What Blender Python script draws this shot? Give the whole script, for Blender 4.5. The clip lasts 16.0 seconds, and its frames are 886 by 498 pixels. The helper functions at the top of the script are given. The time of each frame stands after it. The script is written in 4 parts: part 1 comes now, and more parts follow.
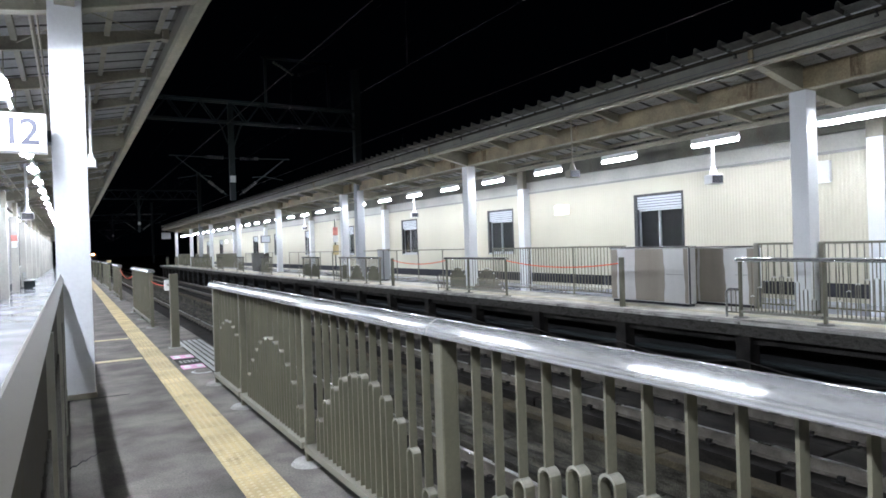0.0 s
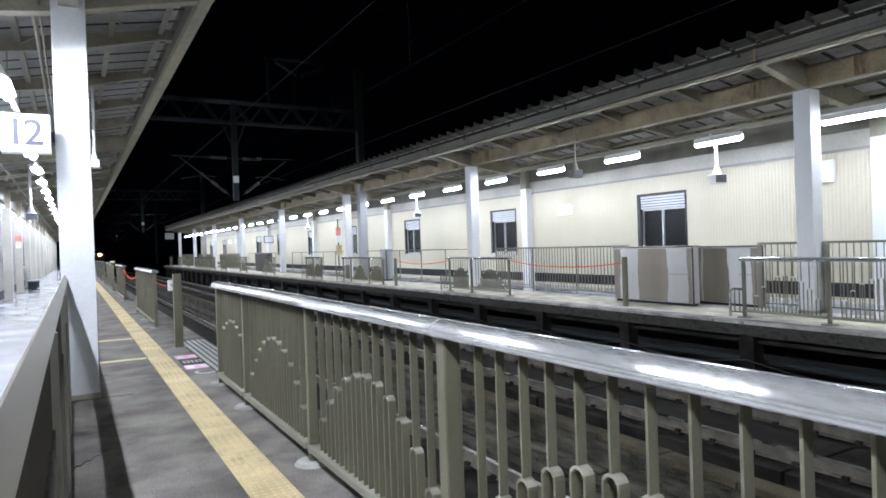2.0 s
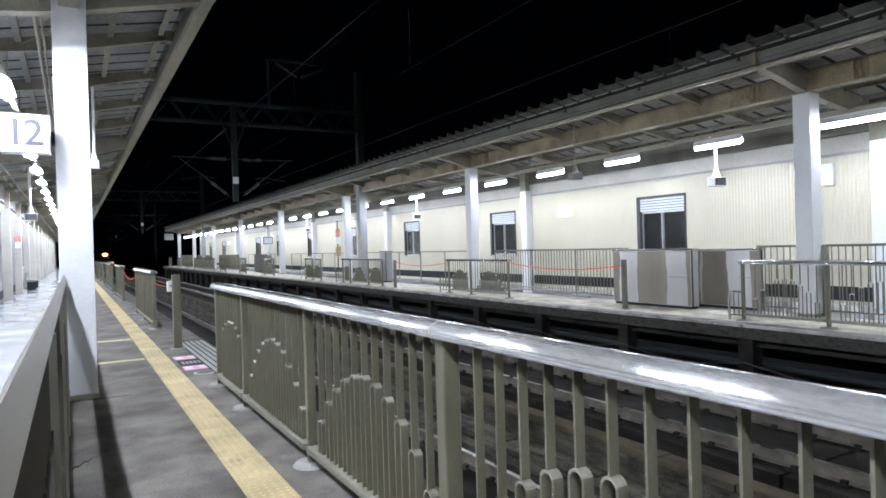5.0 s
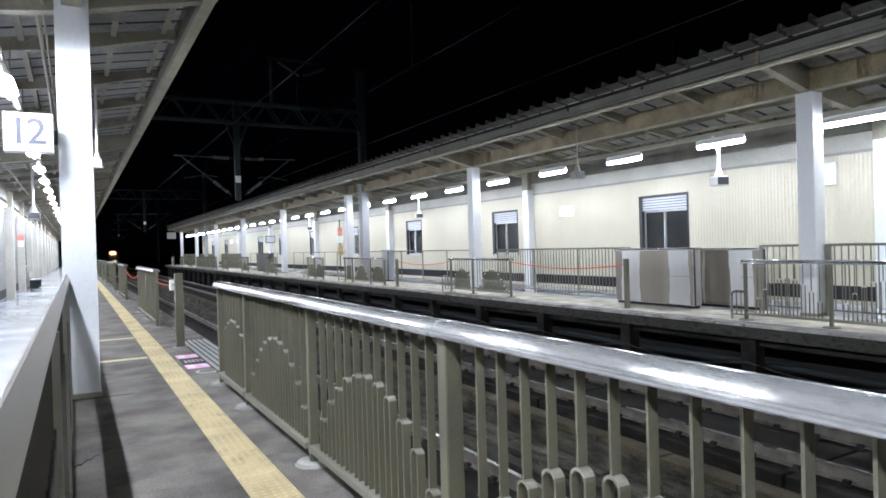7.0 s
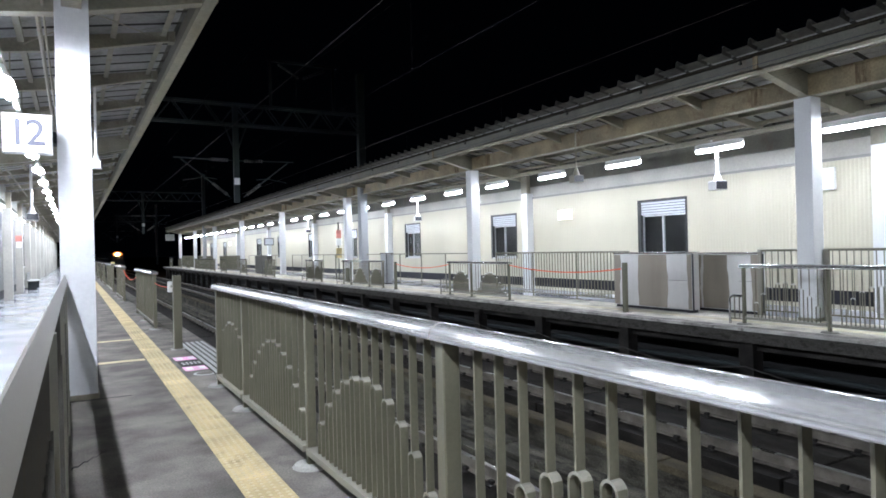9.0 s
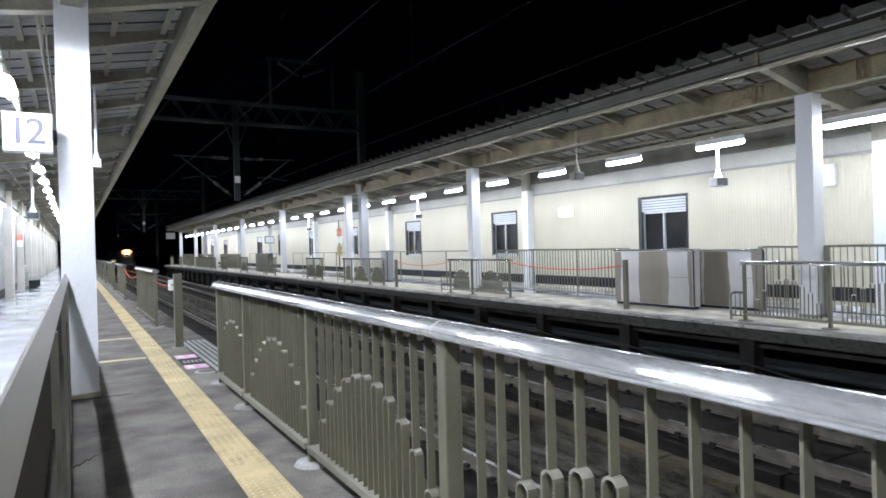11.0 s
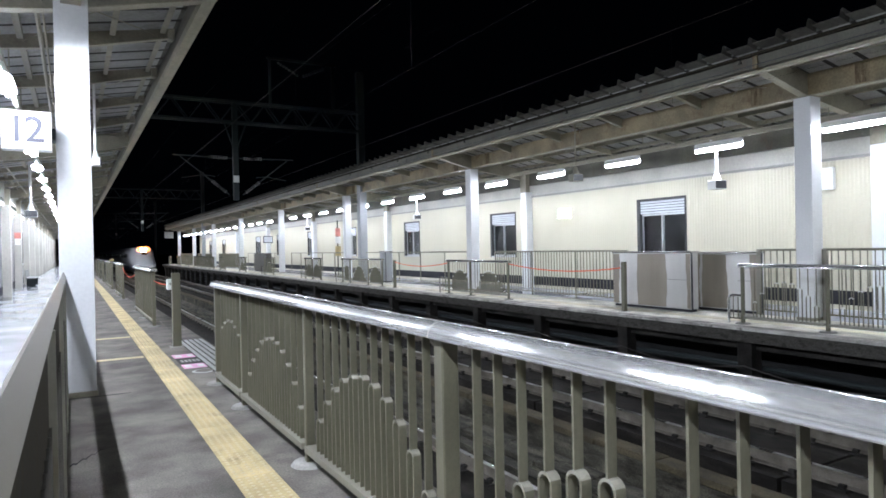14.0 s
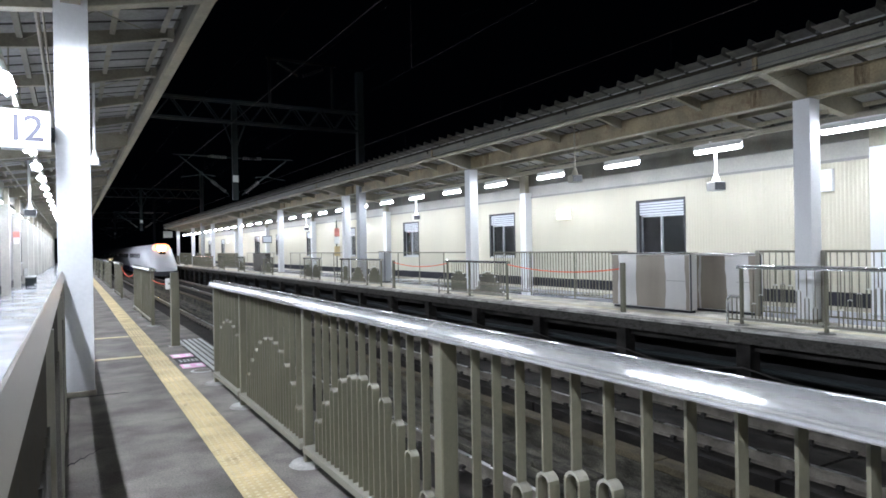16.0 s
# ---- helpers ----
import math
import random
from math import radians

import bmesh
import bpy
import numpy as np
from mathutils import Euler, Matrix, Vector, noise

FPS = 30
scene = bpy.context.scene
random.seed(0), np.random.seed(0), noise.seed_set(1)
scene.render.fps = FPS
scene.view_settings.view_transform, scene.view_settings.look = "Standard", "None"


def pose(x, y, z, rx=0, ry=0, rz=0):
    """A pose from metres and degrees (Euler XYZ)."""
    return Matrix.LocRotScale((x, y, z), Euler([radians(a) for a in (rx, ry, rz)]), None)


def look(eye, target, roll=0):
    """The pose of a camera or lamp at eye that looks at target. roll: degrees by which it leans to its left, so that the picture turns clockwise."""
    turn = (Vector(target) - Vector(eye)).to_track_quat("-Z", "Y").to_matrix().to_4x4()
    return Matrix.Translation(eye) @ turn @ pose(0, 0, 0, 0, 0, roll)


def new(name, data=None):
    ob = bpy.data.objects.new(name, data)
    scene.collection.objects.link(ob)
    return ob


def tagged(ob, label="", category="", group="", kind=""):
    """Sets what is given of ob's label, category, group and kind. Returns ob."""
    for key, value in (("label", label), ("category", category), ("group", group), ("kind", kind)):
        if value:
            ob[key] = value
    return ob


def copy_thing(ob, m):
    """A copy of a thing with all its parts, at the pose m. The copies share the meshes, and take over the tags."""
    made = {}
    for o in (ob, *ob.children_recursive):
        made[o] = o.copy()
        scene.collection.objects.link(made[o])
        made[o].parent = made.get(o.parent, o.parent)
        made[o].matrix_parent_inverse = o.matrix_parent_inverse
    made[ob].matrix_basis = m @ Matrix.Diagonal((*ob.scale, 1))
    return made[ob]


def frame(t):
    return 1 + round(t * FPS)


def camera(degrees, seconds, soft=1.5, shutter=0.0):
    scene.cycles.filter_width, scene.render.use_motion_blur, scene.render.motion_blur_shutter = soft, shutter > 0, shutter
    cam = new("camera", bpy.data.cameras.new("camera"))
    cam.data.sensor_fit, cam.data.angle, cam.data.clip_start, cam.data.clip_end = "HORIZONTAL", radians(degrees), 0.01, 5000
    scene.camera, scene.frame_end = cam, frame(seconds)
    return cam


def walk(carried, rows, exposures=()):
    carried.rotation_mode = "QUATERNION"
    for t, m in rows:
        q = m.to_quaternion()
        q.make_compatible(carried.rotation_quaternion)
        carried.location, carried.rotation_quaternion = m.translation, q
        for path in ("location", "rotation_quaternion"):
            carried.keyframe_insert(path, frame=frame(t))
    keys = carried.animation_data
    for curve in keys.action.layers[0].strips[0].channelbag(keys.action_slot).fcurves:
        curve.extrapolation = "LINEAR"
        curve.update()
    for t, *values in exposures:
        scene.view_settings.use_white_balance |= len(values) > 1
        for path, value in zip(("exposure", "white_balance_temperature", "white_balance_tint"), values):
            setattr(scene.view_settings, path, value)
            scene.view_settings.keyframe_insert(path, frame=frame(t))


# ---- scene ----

EYE = (0.0, 0.0, 1.6)


def aim(turn, tilt, roll):
    """The hand-held camera: degrees to the right of the tracks, up, and its lean."""
    a, b = radians(turn), radians(tilt)
    ahead = Vector((math.sin(a) * math.cos(b), math.cos(a) * math.cos(b), math.sin(b)))
    return look(EYE, Vector(EYE) + 10 * ahead, roll)


cam = camera(68.985, 16.0, soft=1.7)
walk(cam, [
    (0, aim(30.094, -0.433, -1.890)),
    (0.5, aim(30.177, -0.520, -1.924)),
    (1, aim(29.905, -0.514, -1.904)),
    (1.5, aim(29.923, -0.452, -2.005)),
    (2, aim(29.834, -0.430, -1.962)),
    (2.5, aim(29.886, -0.386, -1.875)),
    (3, aim(29.794, -0.408, -1.934)),
    (3.5, aim(29.774, -0.346, -1.825)),
    (4, aim(29.896, -0.265, -1.738)),
    (6.5, aim(29.826, -0.278, -1.681)),
    (7, aim(29.700, -0.346, -1.684)),
    (7.5, aim(29.956, -0.314, -1.697)),
    (8, aim(29.969, -0.276, -1.880)),
    (8.5, aim(29.993, -0.068, -1.621)),
    (9, aim(29.827, -0.076, -1.420)),
    (11.5, aim(29.763, -0.305, -1.607)),
    (12, aim(29.760, -0.172, -1.471)),
    (12.5, aim(29.754, -0.172, -1.299)),
    (13, aim(29.819, -0.206, -1.235)),
    (13.5, aim(29.858, -0.237, -1.257)),
    (14, aim(29.897, -0.215, -1.222)),
    (14.5, aim(29.917, -0.186, -1.059)),
    (15, aim(29.982, -0.161, -0.994)),
    (15.5, aim(29.992, -0.127, -0.973)),
    (16, aim(29.979, -0.177, -1.027)),
], exposures=[(0, 0.0), (16.0, 0.0)])

# ---- light ----
NEAR_POWER, FAR_POWER = 790.0, 188.0
world = bpy.data.worlds.new("night_sky")
scene.world = world
world.use_nodes = True
world.node_tree.nodes["Background"].inputs[0].default_value = (0.10, 0.16, 0.32, 1)
world.node_tree.nodes["Background"].inputs[1].default_value = 0.002

# ---- the plan ----
# Two platforms face each other over two tracks. d runs from a platform's column line towards its track.
NEAR, FAR = (0.04, 1.0), (12.60, -1.0)
NEAR_COLUMN, FAR_COLUMN, BAY = 8.45, 7.42, 12.3
FAR_END, NEAR_END, BACK = 95.0, 130.0, -15.0
EDGE, FENCE, WALL, LAMP_ROW, LAMP_Z = 2.02, 1.5, -2.4, -0.76, 3.80
TRACKS = (3.90, 8.85)
RAIL_Z, BED_Z = -1.25, -1.85


# ---- materials ----
def material(name, color, rough=0.6, metal=0.0, vary=0.15, grain=60.0, blotch=1.5, bump=0.15, streak=None, each=0.0, coat=0.0, spot=None, wear=1.0, spec=None):
    """Base colour with stains and grain at two scales, and fine relief."""
    m = bpy.data.materials.new(name)
    m.use_nodes = True
    nt = m.node_tree
    n, l = nt.nodes, nt.links
    b = n["Principled BSDF"]
    tex = n.new("ShaderNodeTexCoord")
    geo = n.new("ShaderNodeNewGeometry")
    scale = n.new("ShaderNodeVectorMath")
    scale.operation = "MULTIPLY"
    scale.inputs[1].default_value = streak or (1, 1, 1)
    l.new(geo.outputs["Position"], scale.inputs[0])
    big, fine = n.new("ShaderNodeTexNoise"), n.new("ShaderNodeTexNoise")
    big.inputs["Scale"].default_value, big.inputs["Detail"].default_value = blotch, 6
    fine.inputs["Scale"].default_value, fine.inputs["Detail"].default_value = grain, 4
    l.new(scale.outputs[0], big.inputs["Vector"])
    l.new(geo.outputs["Position"], fine.inputs["Vector"])
    ramp = n.new("ShaderNodeMapRange")
    ramp.inputs[1].default_value, ramp.inputs[2].default_value = 0.3, 0.7
    ramp.inputs[3].default_value, ramp.inputs[4].default_value = 1 - vary, 1 + vary
    l.new(big.outputs["Fac"], ramp.inputs[0])
    ramp2 = n.new("ShaderNodeMapRange")
    ramp2.inputs[1].default_value, ramp2.inputs[2].default_value = 0.25, 0.75
    ramp2.inputs[3].default_value, ramp2.inputs[4].default_value = 1 - vary * 0.6, 1 + vary * 0.6
    l.new(fine.outputs["Fac"], ramp2.inputs[0])
    mul = n.new("ShaderNodeMath")
    mul.operation = "MULTIPLY"
    l.new(ramp.outputs[0], mul.inputs[0])
    l.new(ramp2.outputs[0], mul.inputs[1])
    value = mul.outputs[0]
    if each:
        info = n.new("ShaderNodeObjectInfo")
        spread = n.new("ShaderNodeMapRange")
        spread.inputs[3].default_value, spread.inputs[4].default_value = 1 - each, 1 + each
        l.new(info.outputs["Random"], spread.inputs[0])
        mul2 = n.new("ShaderNodeMath")
        mul2.operation = "MULTIPLY"
        l.new(value, mul2.inputs[0])
        l.new(spread.outputs[0], mul2.inputs[1])
        value = mul2.outputs[0]
    col = n.new("ShaderNodeVectorMath")
    col.operation = "SCALE"
    col.inputs[0].default_value = color
    l.new(value, col.inputs["Scale"])
    if spot:
        tint, size, low, high, most = spot
        blot, edge, mix = n.new("ShaderNodeTexNoise"), n.new("ShaderNodeMapRange"), n.new("ShaderNodeMix")
        blot.inputs["Scale"].default_value, blot.inputs["Detail"].default_value, blot.inputs["Roughness"].default_value = size, 8, 0.7
        l.new(scale.outputs[0], blot.inputs["Vector"])
        edge.inputs[1].default_value, edge.inputs[2].default_value = low, high
        edge.inputs[3].default_value, edge.inputs[4].default_value = 0.0, most
        l.new(blot.outputs["Fac"], edge.inputs[0])
        mix.data_type = "RGBA"
        l.new(edge.outputs[0], mix.inputs["Factor"])
        l.new(col.outputs[0], mix.inputs["A"])
        mix.inputs["B"].default_value = (*tint, 1)
        l.new(mix.outputs["Result"], b.inputs["Base Color"])
    else:
        l.new(col.outputs[0], b.inputs["Base Color"])
    rr = n.new("ShaderNodeMapRange")
    rr.inputs[1].default_value, rr.inputs[2].default_value = 0.3, 0.7
    rr.inputs[3].default_value, rr.inputs[4].default_value = max(rough - 0.08 * wear, 0.03), min(rough + 0.1 * wear, 1)
    l.new(big.outputs["Fac"], rr.inputs[0])
    l.new(rr.outputs[0], b.inputs["Roughness"])
    b.inputs["Metallic"].default_value = metal
    b.inputs["Coat Weight"].default_value = coat
    b.inputs["Specular IOR Level"].default_value = spec if spec is not None else (0.5 if rough < 0.6 else 0.12)
    if bump:
        bp = n.new("ShaderNodeBump")
        bp.inputs["Strength"].default_value, bp.inputs["Distance"].default_value = bump, 0.004
        l.new(fine.outputs["Fac"], bp.inputs["Height"])
        l.new(bp.outputs[0], b.inputs["Normal"])
    return m


def brushed(name, color, rough, metal, spread):
    """Steel ground along its length (y): lamps draw out across the bar and keep their ends."""
    m = material(name, color, rough, metal, 0.10, 120, 2.5, 0.0, wear=0.25)
    n, l = m.node_tree.nodes, m.node_tree.links
    along = n.new("ShaderNodeCombineXYZ")
    along.inputs[1].default_value = 1.0
    b = n["Principled BSDF"]
    b.inputs["Anisotropic"].default_value, b.inputs["Anisotropic Rotation"].default_value = spread, 0.25
    l.new(along.outputs[0], b.inputs["Tangent"])
    return m


def glowing(name, color, strength):
    m = bpy.data.materials.new(name)
    m.use_nodes = True
    b = m.node_tree.nodes["Principled BSDF"]
    b.inputs["Base Color"].default_value = (0.8, 0.8, 0.8, 1)
    b.inputs["Emission Color"].default_value = (*color, 1)
    b.inputs["Emission Strength"].default_value = strength
    return m


def ribbed(name, color, pitch):
    """Cream steel siding with narrow upright ribs along y."""
    m = material(name, color, 0.55, 0, 0.06, 25, 0.7, 0, streak=(1, 1, 0.25))
    n, l = m.node_tree.nodes, m.node_tree.links
    geo, wave, bp = n.new("ShaderNodeNewGeometry"), n.new("ShaderNodeTexWave"), n.new("ShaderNodeBump")
    wave.bands_direction, wave.wave_profile = "Y", "SIN"
    wave.inputs["Scale"].default_value = 2 * math.pi / 20 / pitch
    bp.inputs["Strength"].default_value, bp.inputs["Distance"].default_value = 0.55, 0.012
    l.new(geo.outputs["Position"], wave.inputs["Vector"])
    l.new(wave.outputs["Fac"], bp.inputs["Height"])
    l.new(bp.outputs[0], n["Principled BSDF"].inputs["Normal"])
    return m


M = {
    "paint": material("white_paint", (0.68, 0.685, 0.685), 0.45, 0, 0.08, 30, 1.0, 0.05, streak=(1, 1, 0.2)),
    "beam": material("beige_paint", (0.245, 0.196, 0.113), 0.5, 0, 0.35, 25, 1.6, 0.08, spot=((0.12, 0.06, 0.028), 1.9, 0.55, 0.68, 0.75)),
    "rafter": material("grey_beige_paint", (0.285, 0.262, 0.20), 0.5, 0, 0.25, 25, 1.3, 0.08, spot=((0.13, 0.065, 0.03), 2.3, 0.58, 0.70, 0.55)),
    "sheet": material("roof_sheet", (0.34, 0.335, 0.325), 0.55, 0.1, 0.3, 20, 1.2, 0.05, spot=((0.10, 0.085, 0.06), 1.4, 0.54, 0.70, 0.6)),
    # darker copy of the roof sheet, with the shade of the overhang in its colour
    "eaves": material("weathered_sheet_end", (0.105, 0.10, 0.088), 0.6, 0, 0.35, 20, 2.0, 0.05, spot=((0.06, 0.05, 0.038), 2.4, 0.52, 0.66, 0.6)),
    "gutter": material("gutter_steel", (0.122, 0.116, 0.092), 0.5, 0.1, 0.3, 30, 1.6, 0.08, streak=(1, 1, 0.3), spot=((0.12, 0.06, 0.028), 1.9, 0.55, 0.68, 0.4)),
    "fence": material("fence_paint", (0.132, 0.124, 0.086), 0.38, 0.0, 0.15, 60, 2.0, 0.08),
    "steel": brushed("stainless_steel", (0.63, 0.62, 0.605), 0.14, 0.76, 1.0),
    "bronze": brushed("worn_bronze_steel", (0.215, 0.195, 0.16), 0.36, 0.35, 0.5),
    "dark_grey": material("matte_dark_grey", (0.045, 0.043, 0.04), 0.8, 0, 0.3, 30, 2, 0.1),
    "sleeve": material("grey_mast_paint", (0.30, 0.31, 0.32), 0.5, 0, 0.18, 30, 1.0, 0.05, streak=(1, 1, 0.2)),
    "panel": material("brushed_panel", (0.61, 0.60, 0.58), 0.34, 0.45, 0.16, 90, 1.15, 0.03, streak=(0.3, 1.0, 0.13)),
    "railfoot": material("bottom_rail_paint", (0.21, 0.20, 0.16), 0.4, 0, 0.15, 60, 2, 0.08),
    "mortar": material("pale_mortar", (0.27, 0.262, 0.24), 0.8, 0, 0.3, 50, 4, 0.4),
    "rustpaint": material("rust_streaked_paint", (0.21, 0.165, 0.105), 0.7, 0, 0.5, 40, 5, 0.2, streak=(1, 2, 0.4), spot=((0.085, 0.05, 0.028), 6, 0.47, 0.6, 0.6)),
    # for the reflections painted on the steel screens, and for rail joints
    "dull": material("dull_brown_steel", (0.26, 0.228, 0.185), 0.4, 0.4, 0.2, 90, 1.4, 0.03, streak=(0.3, 1.0, 0.13)),
    # paler paint for the hoop tops: lamplight near, glints far, put into the colour
    "hooptop": material("paint_lit_top", (0.28, 0.265, 0.215), 0.22, 0, 0.12, 60, 2, 0.0, coat=1.0),
    "hooppale": material("paint_glint_top", (0.55, 0.54, 0.50), 0.3, 0.3, 0.12, 60, 2, 0.0),
    "dot": material("tactile_dot", (0.50, 0.425, 0.27), 0.6, 0, 0.10, 70, 2.2, 0.1),
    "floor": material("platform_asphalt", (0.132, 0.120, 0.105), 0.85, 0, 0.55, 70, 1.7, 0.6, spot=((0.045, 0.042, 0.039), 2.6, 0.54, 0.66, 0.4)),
    "tile": material("platform_tile", (0.52, 0.53, 0.56), 0.12, 0, 0.12, 40, 0.8, 0.03),
    "coping": material("edge_concrete", (0.37, 0.355, 0.325), 0.8, 0, 0.5, 45, 1.8, 0.4, spot=((0.07, 0.065, 0.06), 2.6, 0.52, 0.64, 0.8)),
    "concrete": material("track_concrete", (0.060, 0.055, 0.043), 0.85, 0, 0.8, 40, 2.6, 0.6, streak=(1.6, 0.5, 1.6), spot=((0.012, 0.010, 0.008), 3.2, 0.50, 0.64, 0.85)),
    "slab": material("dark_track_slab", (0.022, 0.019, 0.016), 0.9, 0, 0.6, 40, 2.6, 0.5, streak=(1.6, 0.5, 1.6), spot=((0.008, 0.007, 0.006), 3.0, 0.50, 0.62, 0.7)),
    "browncap": material("brown_stained_concrete", (0.070, 0.058, 0.037), 0.85, 0, 0.5, 40, 3.0, 0.5, streak=(1, 0.5, 1), spot=((0.05, 0.043, 0.033), 4.0, 0.55, 0.66, 0.6)),
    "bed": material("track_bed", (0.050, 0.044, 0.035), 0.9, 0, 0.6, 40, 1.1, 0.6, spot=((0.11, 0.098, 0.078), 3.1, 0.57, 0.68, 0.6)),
    "rust": material("rail_rust", (0.115, 0.102, 0.084), 0.8, 0.0, 0.35, 90, 4, 0.3),
    "shine": material("rail_head", (0.20, 0.19, 0.18), 0.30, 1.0, 0.2, 120, 3, 0.0),
    "yellow": material("tactile_yellow", (0.47, 0.375, 0.20), 0.65, 0, 0.22, 70, 2.2, 0.2, each=0.13, spot=((0.15, 0.118, 0.075), 1.7, 0.53, 0.66, 0.7)),
    # pale copy of the tactile yellow, with the strong far lamplight in its colour
    "yellow_lit": material("lit_tactile_cream", (0.62, 0.565, 0.42), 0.65, 0, 0.2, 70, 2.2, 0.2, each=0.08),
    "line": material("worn_yellow_line", (0.50, 0.42, 0.25), 0.6, 0, 0.25, 70, 3, 0.2),
    "pink": material("pink_marking", (0.72, 0.36, 0.55), 0.55, 0, 0.2, 60, 5, 0.1),
    "whiteline": material("white_marking", (0.70, 0.70, 0.68), 0.6, 0, 0.15, 60, 5, 0.1),
    # near black: under the platforms the deep shade is put into this colour
    "near_black": material("near_black_concrete", (0.022, 0.020, 0.018), 0.85, 0, 0.7, 40, 1.8, 0.5),
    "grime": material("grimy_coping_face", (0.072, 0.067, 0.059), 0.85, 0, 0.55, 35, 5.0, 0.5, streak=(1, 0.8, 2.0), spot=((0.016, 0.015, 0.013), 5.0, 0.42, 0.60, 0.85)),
    "headcore": glowing("headlight_core", (1.0, 0.58, 0.24), 170.0),
    "slatmetal": material("worn_threshold_slat", (0.32, 0.32, 0.30), 0.5, 0.1, 0.25, 60, 4, 0.2),
    "darkpanel": material("dark_olive_panel", (0.034, 0.029, 0.021), 0.75, 0, 0.45, 60, 2, 0.08, streak=(1, 9, 0.3), spec=0.08),
    "flange": material("pale_flange_paint", (0.345, 0.312, 0.235), 0.5, 0, 0.28, 25, 1.6, 0.08),
    # far copy of the asphalt, made much paler to put the lamplight into its colour
    "floor_far": material("far_asphalt_brightened", (0.62, 0.59, 0.51), 0.75, 0, 0.4, 110, 1.9, 0.6),
    "railpaint": material("dark_rail_paint", (0.062, 0.057, 0.046), 0.55, 0, 0.25, 60, 2, 0.08),
    "faded": material("faded_red_print", (0.62, 0.25, 0.21), 0.6, 0, 0.2, 30, 4, 0),
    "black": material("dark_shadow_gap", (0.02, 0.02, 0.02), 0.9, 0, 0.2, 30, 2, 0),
    "siding": ribbed("cream_siding", (0.535, 0.50, 0.385), 0.09),
    # darker copy of the siding: dimmer light put into the near wall's colour
    "siding_grey": ribbed("grey_siding", (0.22, 0.212, 0.205), 0.09),
    "band": material("upper_wall_panel", (0.43, 0.415, 0.365), 0.5, 0, 0.14, 20, 0.8, 0.05),
    "trim": material("grey_trim", (0.25, 0.25, 0.23), 0.5, 0, 0.12, 20, 1, 0.05),
    "base": material("dark_wall_base", (0.035, 0.035, 0.04), 0.6, 0, 0.25, 30, 1.5, 0.1),
    "alu": material("window_aluminium", (0.55, 0.56, 0.56), 0.35, 0.8, 0.08, 40, 2, 0),
    "frame": material("dark_window_frame", (0.05, 0.05, 0.05), 0.4, 0.4, 0.1, 40, 2, 0),
    "slat": material("shutter_slat", (0.50, 0.52, 0.55), 0.4, 0.2, 0.06, 40, 2, 0),
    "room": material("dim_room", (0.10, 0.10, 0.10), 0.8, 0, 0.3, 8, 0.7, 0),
    "mast": material("galvanised_steel", (0.030, 0.036, 0.037), 0.65, 0.1, 0.2, 30, 1.2, 0.1),
    "wire": material("wire_copper", (0.030, 0.025, 0.022), 0.6, 0.2, 0.1, 40, 1, 0),
    "ceramic": material("insulator_ceramic", (0.08, 0.08, 0.075), 0.3, 0, 0.05, 40, 1, 0),
    "rope": material("red_rope", (0.70, 0.10, 0.05), 0.6, 0, 0.1, 200, 6, 0.2),
    "ground": material("dark_ground", (0.03, 0.03, 0.028), 0.95, 0, 0.4, 3, 0.2, 0.4),
    "plastic": material("white_plastic", (0.75, 0.75, 0.73), 0.4, 0, 0.05, 40, 2, 0),
    "darkplastic": material("dark_plastic", (0.04, 0.04, 0.045), 0.4, 0, 0.1, 40, 2, 0),
    "ink": material("grey_digit", (0.09, 0.09, 0.12), 0.5, 0, 0.05, 40, 2, 0),
    "carwhite": material("train_white", (0.70, 0.70, 0.72), 0.42, 0.0, 0.05, 20, 0.6, 0, coat=0.15),
    "carblue": material("train_blue", (0.03, 0.035, 0.09), 0.3, 0.1, 0.08, 20, 0.6, 0, coat=0.5),
    "carglass": material("train_glass", (0.01, 0.01, 0.012), 0.08, 0, 0.02, 20, 0.6, 0, coat=1.0),
    "tube": glowing("fluorescent_tube", (0.87, 0.955, 1.12), FAR_POWER),
    "tube_near": glowing("bright_fluorescent_tube", (0.87, 0.955, 1.12), NEAR_POWER),
    "headlight": glowing("headlight_glow", (1.0, 0.25, 0.05), 3.4),
    "signface": glowing("sign_face", (1.0, 1.0, 0.97), 0.55),
    "walllamp": glowing("wall_lamp", (1.0, 0.98, 0.95), 1.2),
}
glass = bpy.data.materials.new("window_glass")
glass.use_nodes = True
gb = glass.node_tree.nodes["Principled BSDF"]
gb.inputs["Base Color"].default_value = (0.85, 0.9, 0.9, 1)
gb.inputs["Roughness"].default_value, gb.inputs["Transmission Weight"].default_value = 0.02, 1.0
M["glass"] = glass


# ---- mesh tools ----
def box(bm, x0, x1, y0, y1, z0, z1):
    v = [bm.verts.new((x, y, z)) for x in (x0, x1) for y in (y0, y1) for z in (z0, z1)]
    for f in ((0, 1, 3, 2), (4, 6, 7, 5), (0, 4, 5, 1), (2, 3, 7, 6), (0, 2, 6, 4), (1, 5, 7, 3)):
        bm.faces.new([v[i] for i in f])
    return bm


def rounded(x0, x1, y0, y1, z0, z1, r=0.01, seg=2):
    bm = box(bmesh.new(), x0, x1, y0, y1, z0, z1)
    bmesh.ops.bevel(bm, geom=list(bm.edges), offset=min(r, 0.45 * min(x1 - x0, y1 - y0, z1 - z0)), segments=seg, affect="EDGES", profile=0.6)
    return bm


